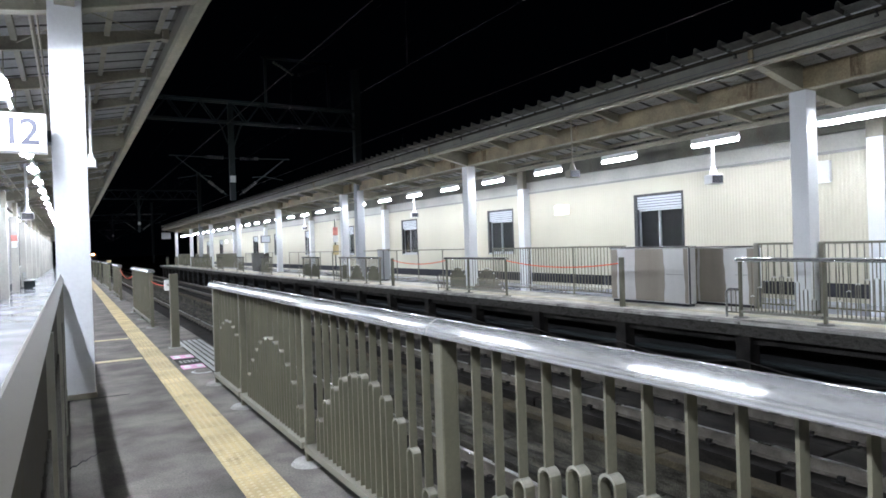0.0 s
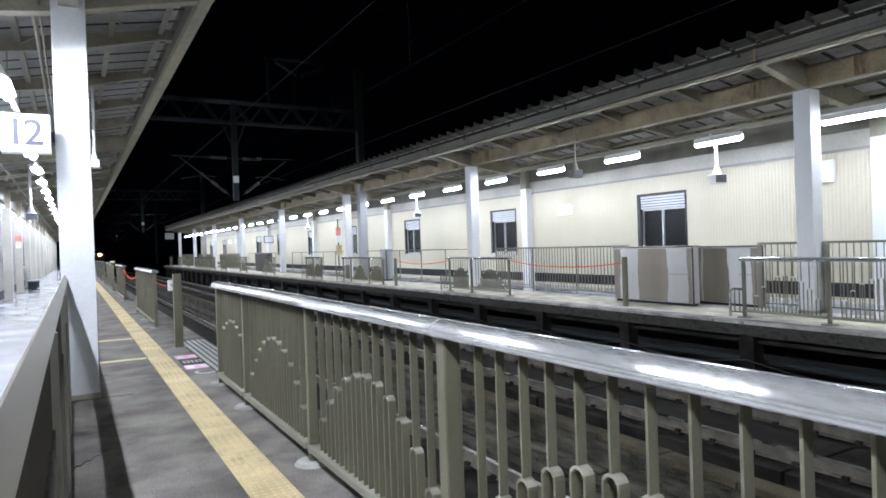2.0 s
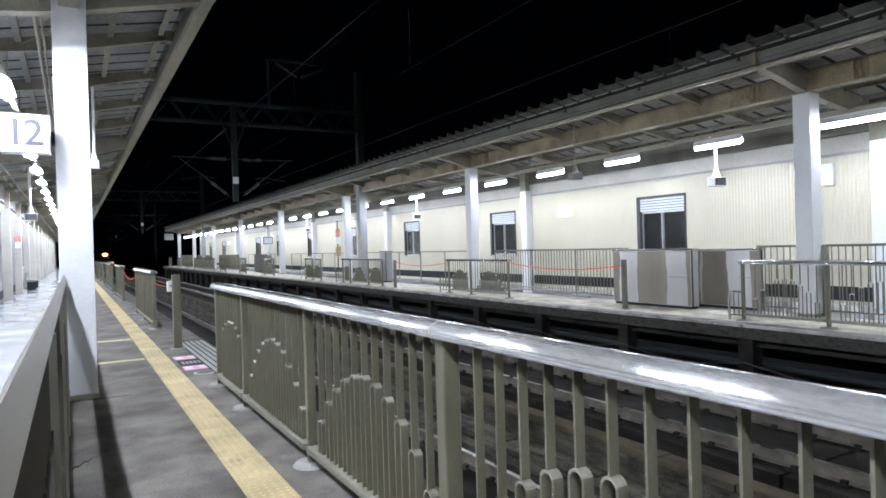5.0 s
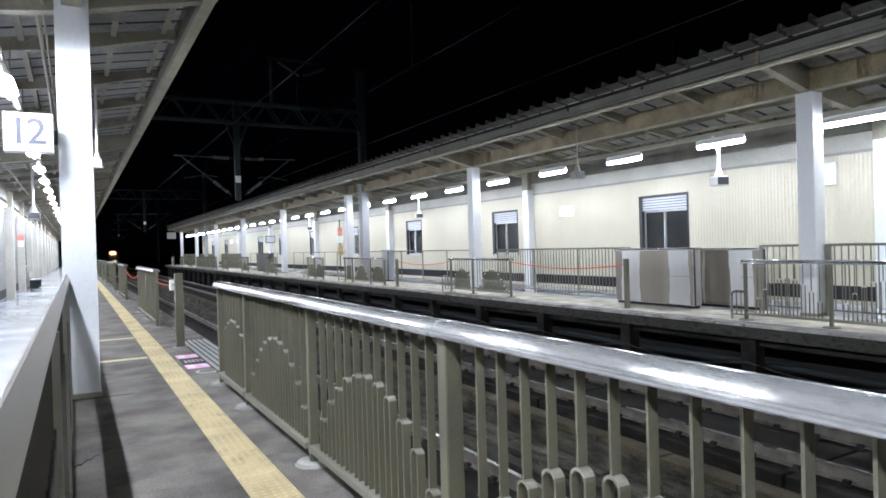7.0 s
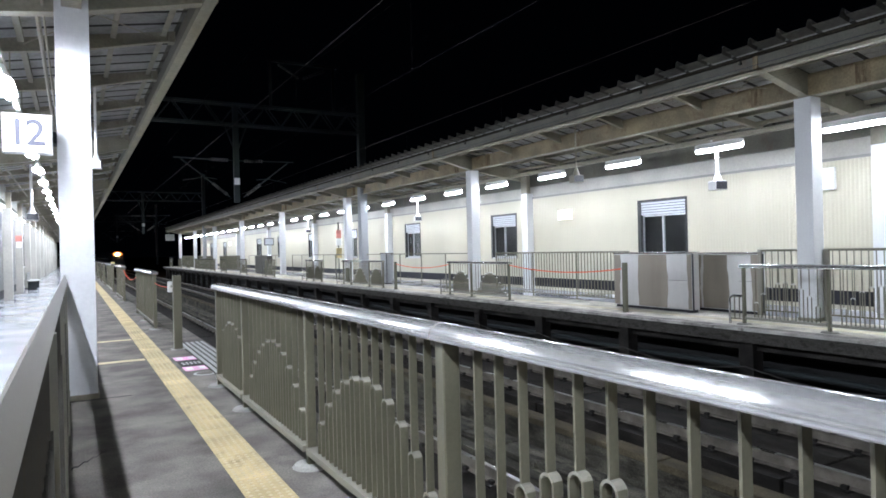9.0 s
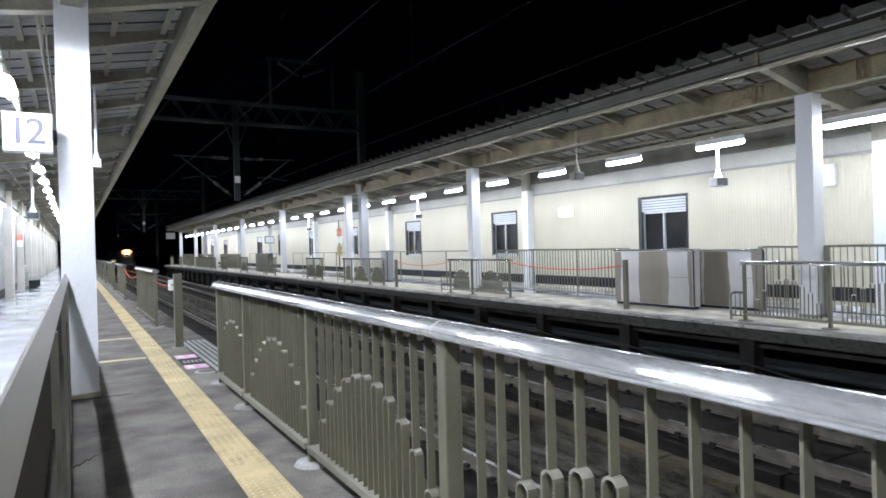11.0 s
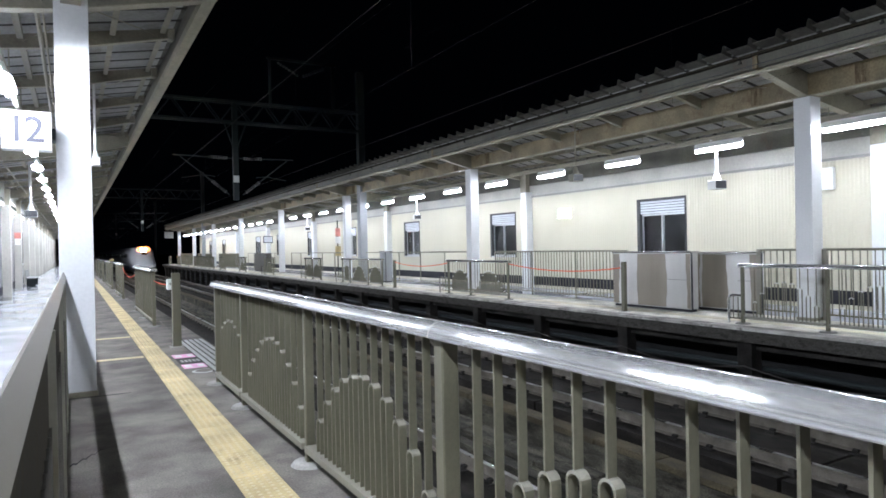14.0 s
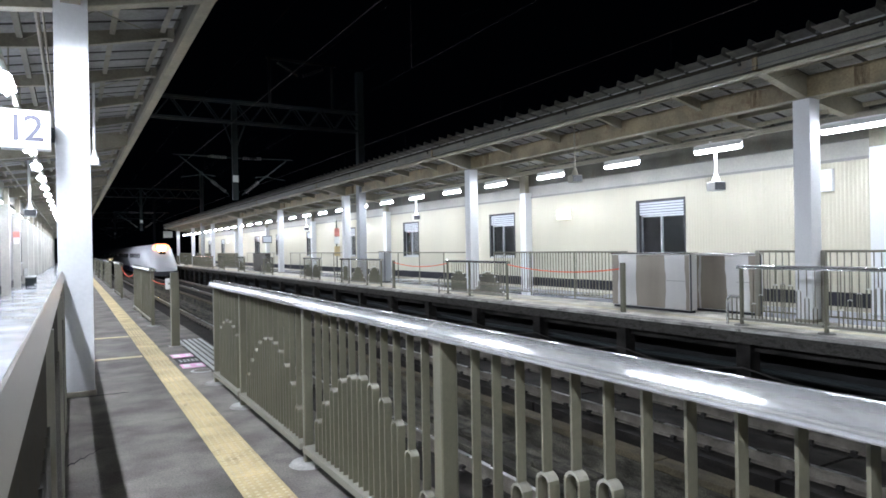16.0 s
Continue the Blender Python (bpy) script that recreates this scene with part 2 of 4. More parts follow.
def boxes(*rows):
    bm = bmesh.new()
    for r in rows:
        box(bm, *r)
    return bm


def sweep(outline, a, b, bm=None):
    """A closed outline of (x, z) drawn along y from a to b, with end caps."""
    bm = bm or bmesh.new()
    ends = [[bm.verts.new((x, y, z)) for x, z in outline] for y in (a, b)]
    n = len(outline)
    for i in range(n):
        bm.faces.new((ends[0][i], ends[0][(i + 1) % n], ends[1][(i + 1) % n], ends[1][i]))
    bm.faces.new(ends[0][::-1])
    bm.faces.new(ends[1])
    bmesh.ops.recalc_face_normals(bm, faces=bm.faces)
    return bm


def rod(bm, a, b, r, sides=8):
    """A round bar between two points."""
    a, b = Vector(a), Vector(b)
    q = (b - a).to_track_quat("Z", "Y")
    rings = [[bm.verts.new(p + q @ Vector((r * math.cos(2 * math.pi * k / sides), r * math.sin(2 * math.pi * k / sides), 0))) for k in range(sides)] for p in (a, b)]
    for k in range(sides):
        bm.faces.new((rings[0][k], rings[0][(k + 1) % sides], rings[1][(k + 1) % sides], rings[1][k]))
    bm.faces.new(rings[0][::-1])
    bm.faces.new(rings[1])
    return bm


def chain(points, r, sides=6):
    """A round tube through points, in one skin."""
    bm = bmesh.new()
    pts = [Vector(p) for p in points]
    rings = []
    for k, p in enumerate(pts):
        ahead = (pts[min(k + 1, len(pts) - 1)] - pts[max(k - 1, 0)]).normalized()
        u = ahead.cross(Vector((1, 0, 0)) if abs(ahead.x) < 0.8 else Vector((0, 0, 1))).normalized()
        v = ahead.cross(u)
        rings.append([bm.verts.new(p + r * (u * math.cos(2 * math.pi * j / sides) + v * math.sin(2 * math.pi * j / sides))) for j in range(sides)])
    for a, b in zip(rings, rings[1:]):
        for j in range(sides):
            bm.faces.new((a[j], a[(j + 1) % sides], b[(j + 1) % sides], b[j]))
    bm.faces.new(rings[0][::-1])
    bm.faces.new(rings[-1])
    bmesh.ops.recalc_face_normals(bm, faces=bm.faces)
    return bm


def mesh_of(name, bm, mat, smooth=False):
    me = bpy.data.meshes.new(name)
    bm.to_mesh(me)
    bm.free()
    me.materials.append(M[mat])
    if smooth:
        me.polygons.foreach_set("use_smooth", [True] * len(me.polygons))
        me.set_sharp_from_angle(angle=radians(38))
    return me


def part(name, bm, mat, parent=None, label="", at=None, smooth=False):
    """One mesh object under a thing or a part; bm may be a shared mesh."""
    me = bm if isinstance(bm, bpy.types.Mesh) else mesh_of(name, bm, mat, smooth)
    ob = new(name, me)
    if parent is not None:
        ob.parent = parent
    if at is not None:
        ob.location = at
    return tagged(ob, label)


def thing(name, label, category, group="", at=(0, 0, 0), kind=""):
    ob = new(name)
    ob.empty_display_size = 0.2
    ob.location = at
    return tagged(ob, label, category, group, kind)


def structure(name, bm, mat, label, category=""):
    return tagged(new(name, mesh_of(name, bm, mat)), label, category or name.split("_")[0], kind="structure")


def sx(side, d):
    return side[0] + side[1] * d


def xx(side, a, b):
    """Two distances from a column line as a sorted pair of x."""
    return sorted((sx(side, a), sx(side, b)))


# ---- ground, tracks, platforms ----
structure("ground", boxes((-400, 420, -60, 1500, BED_Z - 0.9, BED_Z - 0.35)), "ground", "dark ground around the station at night", "ground")
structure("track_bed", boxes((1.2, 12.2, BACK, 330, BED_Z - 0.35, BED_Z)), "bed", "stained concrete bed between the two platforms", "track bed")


def slab_track(c):
    t = thing("railway_track", "slab track with rusty rails and polished heads", "track", "tracks between the platforms")
    slab = bmesh.new()
    y = BACK
    while y < 320:
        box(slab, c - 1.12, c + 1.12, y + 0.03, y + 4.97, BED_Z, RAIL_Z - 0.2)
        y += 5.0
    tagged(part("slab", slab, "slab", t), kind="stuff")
    for s in (-1, 1):
        x = c + s * 0.7525
        foot = [(-0.073, 0), (0.073, 0), (0.073, 0.012), (0.012, 0.03), (0.012, 0.13), (0.035, 0.14), (0.035, 0.168), (-0.035, 0.168), (-0.035, 0.14), (-0.012, 0.13), (-0.012, 0.03), (-0.073, 0.012)]
        r = part("rail", sweep([(x + a, RAIL_Z - 0.178 + b) for a, b in foot], BACK, 320), "rust", t)
        part("rail_head", boxes((x - 0.032, x + 0.032, BACK, 320, RAIL_Z - 0.010, RAIL_Z)), "shine", r, "polished running surface")
        clips = bmesh.new()
        y = BACK
        while y < 120:
            box(clips, x - 0.16, x + 0.16, y - 0.08, y + 0.08, RAIL_Z - 0.2, RAIL_Z - 0.176)
            box(clips, x - 0.11, x - 0.05, y - 0.04, y + 0.04, RAIL_Z - 0.176, RAIL_Z - 0.13)
            box(clips, x + 0.05, x + 0.11, y - 0.04, y + 0.04, RAIL_Z - 0.176, RAIL_Z - 0.13)
            y += 0.625
        tagged(part("rail_fastening", clips, "near_black", t), kind="stuff")


for c in TRACKS:
    slab_track(c)

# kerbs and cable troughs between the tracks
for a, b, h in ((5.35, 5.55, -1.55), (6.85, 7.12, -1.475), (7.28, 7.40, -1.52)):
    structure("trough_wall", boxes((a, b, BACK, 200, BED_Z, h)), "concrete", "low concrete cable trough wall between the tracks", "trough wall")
cap = thing("wall_coping", "brown stained coping stones on the wall between the tracks", "coping")
stones = [mesh_of("coping_stone", rounded(6.832 - 0.01 * k, 7.128, -0.595, 0.595, -0.10, 0.0, 0.012, 1), "browncap") for k in range(3)]
for k in range(60):
    part("coping_stone", stones[k * 7 % 3], "", cap, at=(0, -4 + k * 1.2, -1.372 + 0.006 * math.sin(k * 2.9)))
cover = thing("cable_trough", "row of concrete cable trough covers between the tracks", "cable trough")
lid = mesh_of("trough_cover", rounded(-0.24, 0.24, -0.49, 0.49, 0, 0.07, 0.012, 1), "concrete")
for k in range(70):
    part("trough_cover", lid, "", cover, at=(6.0 + 0.012 * math.sin(k * 1.7), -2 + k * 1.0, -1.62 + 0.008 * math.sin(k * 2.3)))
structure("trough_body", boxes((5.75, 6.25, BACK, 200, BED_Z, -1.625)), "concrete", "concrete cable trough under its covers", "cable trough")


def platform(side, name, end):
    x0, x1 = xx(side, EDGE - 0.02, -9.0)
    inner0, inner1 = xx(side, EDGE - 0.34, -0.14)
    lo = -0.26
    # walking surface by zones: coping, asphalt strip, smooth tiles
    a, b = xx(side, EDGE, EDGE - 0.33)
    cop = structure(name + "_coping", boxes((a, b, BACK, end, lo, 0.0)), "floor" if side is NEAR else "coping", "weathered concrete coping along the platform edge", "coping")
    structure(name + "_floor", boxes((inner0, inner1, BACK, end, lo, 0.0)), "floor" if side is NEAR else "floor_far", "stained asphalt platform surface, dark grey near and brightened far", "platform")
    a, b = xx(side, -0.14, -9.0 if side is NEAR else WALL - 0.2)
    structure(name + "_inner_floor", boxes((a, b, BACK, end, lo, 0.0)), "tile", "pale polished tiled floor under the canopy lamps", "floor")
    # recess wall, posts and beams are coloured near black for the shade down there
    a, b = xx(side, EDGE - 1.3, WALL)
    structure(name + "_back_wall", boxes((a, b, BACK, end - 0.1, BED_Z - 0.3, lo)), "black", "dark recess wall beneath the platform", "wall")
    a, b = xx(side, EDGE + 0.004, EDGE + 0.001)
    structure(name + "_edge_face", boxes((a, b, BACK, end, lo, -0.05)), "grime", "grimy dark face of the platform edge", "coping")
    a, b = xx(side, EDGE - 0.12, EDGE - 0.42)
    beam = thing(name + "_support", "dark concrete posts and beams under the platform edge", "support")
    post = mesh_of("support_post", rounded(a, b, -0.15, 0.15, BED_Z, lo, 0.015, 1), "near_black")
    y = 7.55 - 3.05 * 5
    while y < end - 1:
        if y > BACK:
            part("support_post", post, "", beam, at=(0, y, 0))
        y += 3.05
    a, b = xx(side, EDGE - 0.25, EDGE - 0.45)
    part("edge_beam", boxes((a, b, BACK, end, -0.42, lo)), "near_black", beam)
    sag = thing(name + "_cable", "loose grey cable hung between posts under the platform", "cable")
    pts = [(sx(side, EDGE - 0.10), yy, -0.72 - 0.16 * abs(math.sin((yy - 7.55) * math.pi / 3.05))) for yy in np.arange(-7.7, min(end, 45), 0.305)]
    part("cord", chain(pts, 0.014), "dark_grey", sag)
    pipes = thing(name + "_pipes", "cables and pipes running under the platform edge", "pipes")
    for d, z, r in ((EDGE - 0.5, -0.80, 0.05), (EDGE - 0.46, -1.02, 0.035), (EDGE - 0.55, -1.25, 0.06)):
        pts = [(sx(side, d), y, z + 0.02 * math.sin(y * 1.1 + z * 9)) for y in np.arange(BACK, end, 2.0)]
        part("pipe", chain(pts, r), "mast", pipes)


platform(NEAR, "platform_near", NEAR_END)
platform(FAR, "platform_far", FAR_END)


# ---- tactile paving ----
def block_mesh(dots, mat="yellow"):
    bm = rounded(-0.149, 0.149, -0.149, 0.149, 0, 0.004, 0.0015, 1)
    if dots:
        for i in range(5):
            for j in range(5):
                bmesh.ops.create_cone(bm, cap_ends=True, segments=8, radius1=0.015, radius2=0.010, depth=0.005,
                                      matrix=Matrix.Translation(((i - 2) * 0.057, (j - 2) * 0.057, 0.0062)))
    me = mesh_of("tactile_block", bm, mat)
    me.materials.append(M["dot"])
    for f in me.polygons:
        f.material_index = 1 if f.center.z > 0.0043 else 0
    return me


dotted, plain_block, pale_block = block_mesh(True), block_mesh(False), block_mesh(False, "yellow_lit")
for side, d, y0, y1, name in ((NEAR, 1.05, -3.0, 60.0, "near"), (FAR, 1.05, 2.0, 60.0, "far")):
    t = tagged(thing("tactile_paving", "worn yellow tactile paving strip along the platform", "tactile paving"), kind="structure")
    y = y0
    while y < y1:
        part("tactile_block", pale_block if name == "far" else dotted if y < 16 else plain_block, "", t, at=(sx(side, d), y, 0.0005))
        y += 0.3
    rest = boxes((sx(side, d) - 0.149, sx(side, d) + 0.149, y1, FAR_END, 0, 0.004))
    tagged(part("tactile_rest", rest, "yellow" if name == "near" else "yellow_lit", t), kind="stuff")


# ---- canopy ----
def canopy(side, first, end, label):
    c = thing("canopy", label, "canopy")
    x = lambda d: sx(side, d)
    s = side[1]

    def beam(name, outline, y0, y1, mat):
        return part(name, sweep([(x(d), z) for d, z in outline], y0, y1), mat, c)
    slope = lambda d: 4.86 + 0.185 * d
    # folded roof sheet: flat pans with raised ribs that run down the slope
    y, profile = BACK + (0.18 if s < 0 else 0.0), []
    while y < end:
        profile += [(y, 0), (y + 0.225, 0), (y + 0.245, 0.10), (y + 0.275, 0.125), (y + 0.305, 0.10), (y + 0.325, 0)]
        y += 0.55
    n = len(profile)
    # the overhang is split off to take the darker, shaded sheet colour
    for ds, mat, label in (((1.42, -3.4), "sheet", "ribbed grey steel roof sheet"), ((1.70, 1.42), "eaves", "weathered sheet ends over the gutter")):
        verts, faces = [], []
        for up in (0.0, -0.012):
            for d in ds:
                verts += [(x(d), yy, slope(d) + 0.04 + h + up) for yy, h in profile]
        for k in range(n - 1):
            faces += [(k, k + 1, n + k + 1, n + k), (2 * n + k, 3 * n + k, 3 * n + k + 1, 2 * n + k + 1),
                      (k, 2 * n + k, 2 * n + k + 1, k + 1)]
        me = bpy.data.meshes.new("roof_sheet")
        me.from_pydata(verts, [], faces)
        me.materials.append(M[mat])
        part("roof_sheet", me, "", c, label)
    # dark strips added across the rib mouths in place of the shade inside
    strips = bmesh.new()
    for yy, h in profile[1::6]:
        a, b = yy + 0.002, yy + 0.098
        vs = [strips.verts.new((x(d), q, slope(d) + 0.03 + up)) for up in (0, 0.012) for d, q in ((1.42, a), (1.42, b), (-3.38, b), (-3.38, a))]
        for f in ((0, 1, 2, 3), (7, 6, 5, 4), (0, 4, 5, 1), (1, 5, 6, 2), (2, 6, 7, 3), (3, 7, 4, 0)):
            strips.faces.new([vs[i] for i in f])
    tagged(part("rib_strip", strips, "dark_grey", c, "dark strips across the rib mouths, painted as shade"), kind="stuff")
    # one bracket, coloured dark far and pale near to put in how each is lit
    strap = mesh_of("gutter_bracket", boxes((*sorted((x(1.600), x(1.625))), -0.015, 0.015, 4.93, 5.03), (*sorted((x(1.60), x(1.70))), -0.012, 0.012, 4.985, 5.005), (*sorted((x(1.607), x(1.64))), -0.028, 0.028, 4.915, 4.945)), "dark_grey" if side is FAR else "flange")
    yy = first - 4 * BAY / 5
    while yy < min(end, 70):
        if yy > BACK:
            part("gutter_bracket", strap, "", c, at=(0, yy + 0.3, 0))
        yy += BAY / 5
    # rafters every fifth of a bay, deeper at the columns
    k = -4
    step = BAY / 5
    y = first + k * step
    while y < end - 0.3:
        main = k % 5 == 0
        w = 0.085 if main else 0.05
        if y > BACK:
            tip, root = (0.40, 0.48) if main else (0.14, 0.22)
            part("rafter", sweep([(x(1.43), slope(1.43) - tip), (x(1.43), slope(1.43)), (x(-2.4), slope(-2.4)), (x(-2.4), slope(-2.4) - root + 0.1), (x(0), slope(0) - root)], y - w * 0.35, y + w * 0.35), "rafter", c)
            part("rafter_flange", sweep([(x(1.43), slope(1.43) - tip - 0.014), (x(1.43), slope(1.43) - tip), (x(0), slope(0) - root), (x(-2.4), slope(-2.4) - root + 0.1), (x(-2.4), slope(-2.4) - root + 0.086), (x(0), slope(0) - root - 0.014)], y - w, y + w), "flange", c, "pale painted lower flange")
            part("end_plate", boxes((*sorted((x(1.33), x(1.415))), y - 0.09, y + 0.09, slope(1.3) - 0.17, slope(1.3) - 0.03)), "rafter", c)
        k += 1
        y += step
    # longitudinal beam over the columns, purlins, gutter
    beam("main_beam_web", [(-0.012, 4.40), (0.012, 4.40), (0.012, 4.84), (-0.012, 4.84)], BACK, end, "beam")
    beam("main_beam_flange", [(-0.1, 4.386), (0.1, 4.386), (0.1, 4.40), (-0.1, 4.40)], BACK, end, "flange")
    for d in (1.25, 0.55, -0.62, -1.35, -2.05):
        z = slope(d)
        beam("purlin", [(d - 0.04, z - 0.07), (d + 0.04, z - 0.07), (d + 0.04, z + 0.028), (d + 0.03, z + 0.028), (d + 0.03, z - 0.06), (d - 0.04, z - 0.06)], BACK, end, "rafter")
    beam("gutter", [(1.44, 4.775), (1.59, 4.775), (1.605, 4.985), (1.592, 4.985), (1.577, 4.79), (1.455, 4.79), (1.455, 5.05), (1.44, 5.05)], BACK, end, "gutter")
    beam("eaves_angle", [(1.42, 4.69), (1.565, 4.69), (1.565, 4.705), (1.437, 4.705), (1.437, 4.80), (1.42, 4.80)], BACK, end, "flange")
    beam("eaves_board", [(1.57, 5.00), (1.63, 5.00), (1.63, 5.055), (1.57, 5.055)], BACK, end, "darkpanel")
    beam("eaves_cable", [(1.604, 4.825), (1.616, 4.825), (1.616, 4.837), (1.604, 4.837)], BACK, end, "darkplastic")
    # light crossed tie rods under the roof
    y = first - 2 * step
    while y < min(end, 60):
        a, b = y, y + step
        ties = bmesh.new()
        rod(ties, (x(1.2), a, slope(1.2) - 0.1), (x(-0.6), b, slope(-0.6) - 0.1), 0.008, 5)
        rod(ties, (x(-0.6), a, slope(-0.6) - 0.1), (x(1.2), b, slope(1.2) - 0.1), 0.008, 5)
        part("tie_rod", ties, "rafter", c)
        y += 2 * step
    # conduits along the roof, and bolted splice plates on the main beam
    for d, z, r in ((-0.35, 4.50, 0.03), (-0.28, 4.42, 0.015), (-1.7, 4.25, 0.025)):
        pts = [(x(d), yy, z + 0.015 * math.sin(yy * 0.9 + d * 5)) for yy in np.arange(BACK, end, 1.5)]
        part("conduit", chain(pts, r), "rafter", c)
    y = first
    while y < min(end, 60):
        for dy in (-1.05, 1.05):
            plate = boxes((x(0) - 0.022, x(0) + 0.022, y + dy - 0.13, y + dy + 0.13, 4.44, 4.80))
            for i in range(4):
                for j in range(5):
                    q = (y + dy - 0.09 + 0.06 * i, 4.48 + 0.07 * j)
                    rod(plate, (x(0) - 0.036, *q), (x(0) + 0.036, *q), 0.014, 6)
            part("splice_plate", plate, "rustpaint", c, "bolted rust-streaked splice plate")
        part("gutter_joint", boxes((*sorted((x(1.43), x(1.615))), y - 0.05, y + 0.05, 4.765, 4.997)), "rustpaint", c, "rusty gutter joint")
        y += BAY
    # ducts and trunking that carry the lamps
    beam("lamp_trunking", [(LAMP_ROW - 0.04, 3.98), (LAMP_ROW + 0.04, 3.98), (LAMP_ROW + 0.04, 4.05), (LAMP_ROW - 0.04, 4.05)], BACK, end, "rafter")
    hangers = bmesh.new()
    y = first
    while y < end:
        rod(hangers, (x(LAMP_ROW), y, 4.05), (x(LAMP_ROW), y, slope(LAMP_ROW)), 0.01, 5)
        y += step
    tagged(part("hanger_rod", hangers, "rafter", c), kind="stuff")
    return c


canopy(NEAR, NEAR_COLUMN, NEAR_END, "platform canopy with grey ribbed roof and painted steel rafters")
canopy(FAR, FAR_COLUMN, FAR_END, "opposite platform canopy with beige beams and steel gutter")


def column(side, y, top):
    x = side[0]
    t = thing("canopy_column", "square white painted steel canopy column", "column", "canopy columns", at=(x, y, 0))
    part("shaft", rounded(-0.17, 0.17, -0.17, 0.17, 0.0, top, 0.012), "paint", t)
    if side is FAR:
        part("cap_plate", boxes((-0.19, 0.19, -0.19, 0.19, 4.362, 4.384)), "rafter", t)
    part("base_collar", rounded(-0.185, 0.185, -0.185, 0.185, 0, 0.06, 0.006, 1), "rafter", t)
    return t


first = column(NEAR, NEAR_COLUMN, 4.80)
for k in [-1] + list(range(1, 8)):
    copy_thing(first, pose(NEAR[0], NEAR_COLUMN + BAY * k, 0))
first = column(FAR, FAR_COLUMN, 4.386)
for k in [-1] + list(range(1, 8)):
    copy_thing(first, pose(FAR[0], FAR_COLUMN + BAY * k, 0))


# ---- fluorescent lamps ----
def lamp(tube, label, skirt, back, tubes):
    """Batten lamp whose reflector closes in a half round at both ends."""
    t = thing("fluorescent_lamp", label, "lamp", "canopy lamps")
    section = [(-0.125, skirt), (-0.117, skirt), (-0.05, 0.09), (0.05, 0.09), (0.117, back), (0.125, back), (0.045, 0.135), (0.045, 0.17), (-0.045, 0.17), (-0.045, 0.135)]
    bm, rings = bmesh.new(), []
    ends = [0.66, 0.645, 0.61, 0.56, 0.50, 0.42]
    for y in [-e for e in ends] + ends[::-1]:
        f = math.sqrt(max(1 - ((abs(y) - 0.42) / 0.245) ** 2, 0.04))
        rings.append([bm.verts.new((u * f, y, v + (0.09 - v) * (1 - f) * 0.3)) for u, v in section])
    n = len(section)
    for p, q in zip(rings, rings[1:]):
        for k in range(n):
            bm.faces.new((p[k], p[(k + 1) % n], q[(k + 1) % n], q[k]))
    bm.faces.new(rings[0][::-1])
    bm.faces.new(rings[-1])
    bmesh.ops.recalc_face_normals(bm, faces=bm.faces)
    part("housing", bm, "plastic", t)
    for dx, r in tubes:
        part("tube", rod(bmesh.new(), (dx, -0.60, 0.0), (dx, 0.60, 0.0), r, 12), tube, t, "glowing tube", smooth=True)
    return t


one = lamp("tube", "lit white fluorescent batten lamp under the opposite canopy", 0.022, -0.034, ((0.0, 0.045),))
one.location = (sx(FAR, LAMP_ROW), 10.02, LAMP_Z)
for k in list(range(-4, 0)) + list(range(1, 28)):
    copy_thing(one, pose(sx(FAR, LAMP_ROW), 10.02 + 3.09 * k, LAMP_Z))
one = lamp("tube_near", "lit white fluorescent batten lamp under the canopy", 0.008, 0.008, ((0.0, 0.024),))
one.location = (sx(NEAR, LAMP_ROW), 10.0, LAMP_Z)
for k in list(range(-6, 0)) + list(range(1, 30)):
    copy_thing(one, pose(sx(NEAR, LAMP_ROW), 10.0 + 3.08 * k, LAMP_Z))


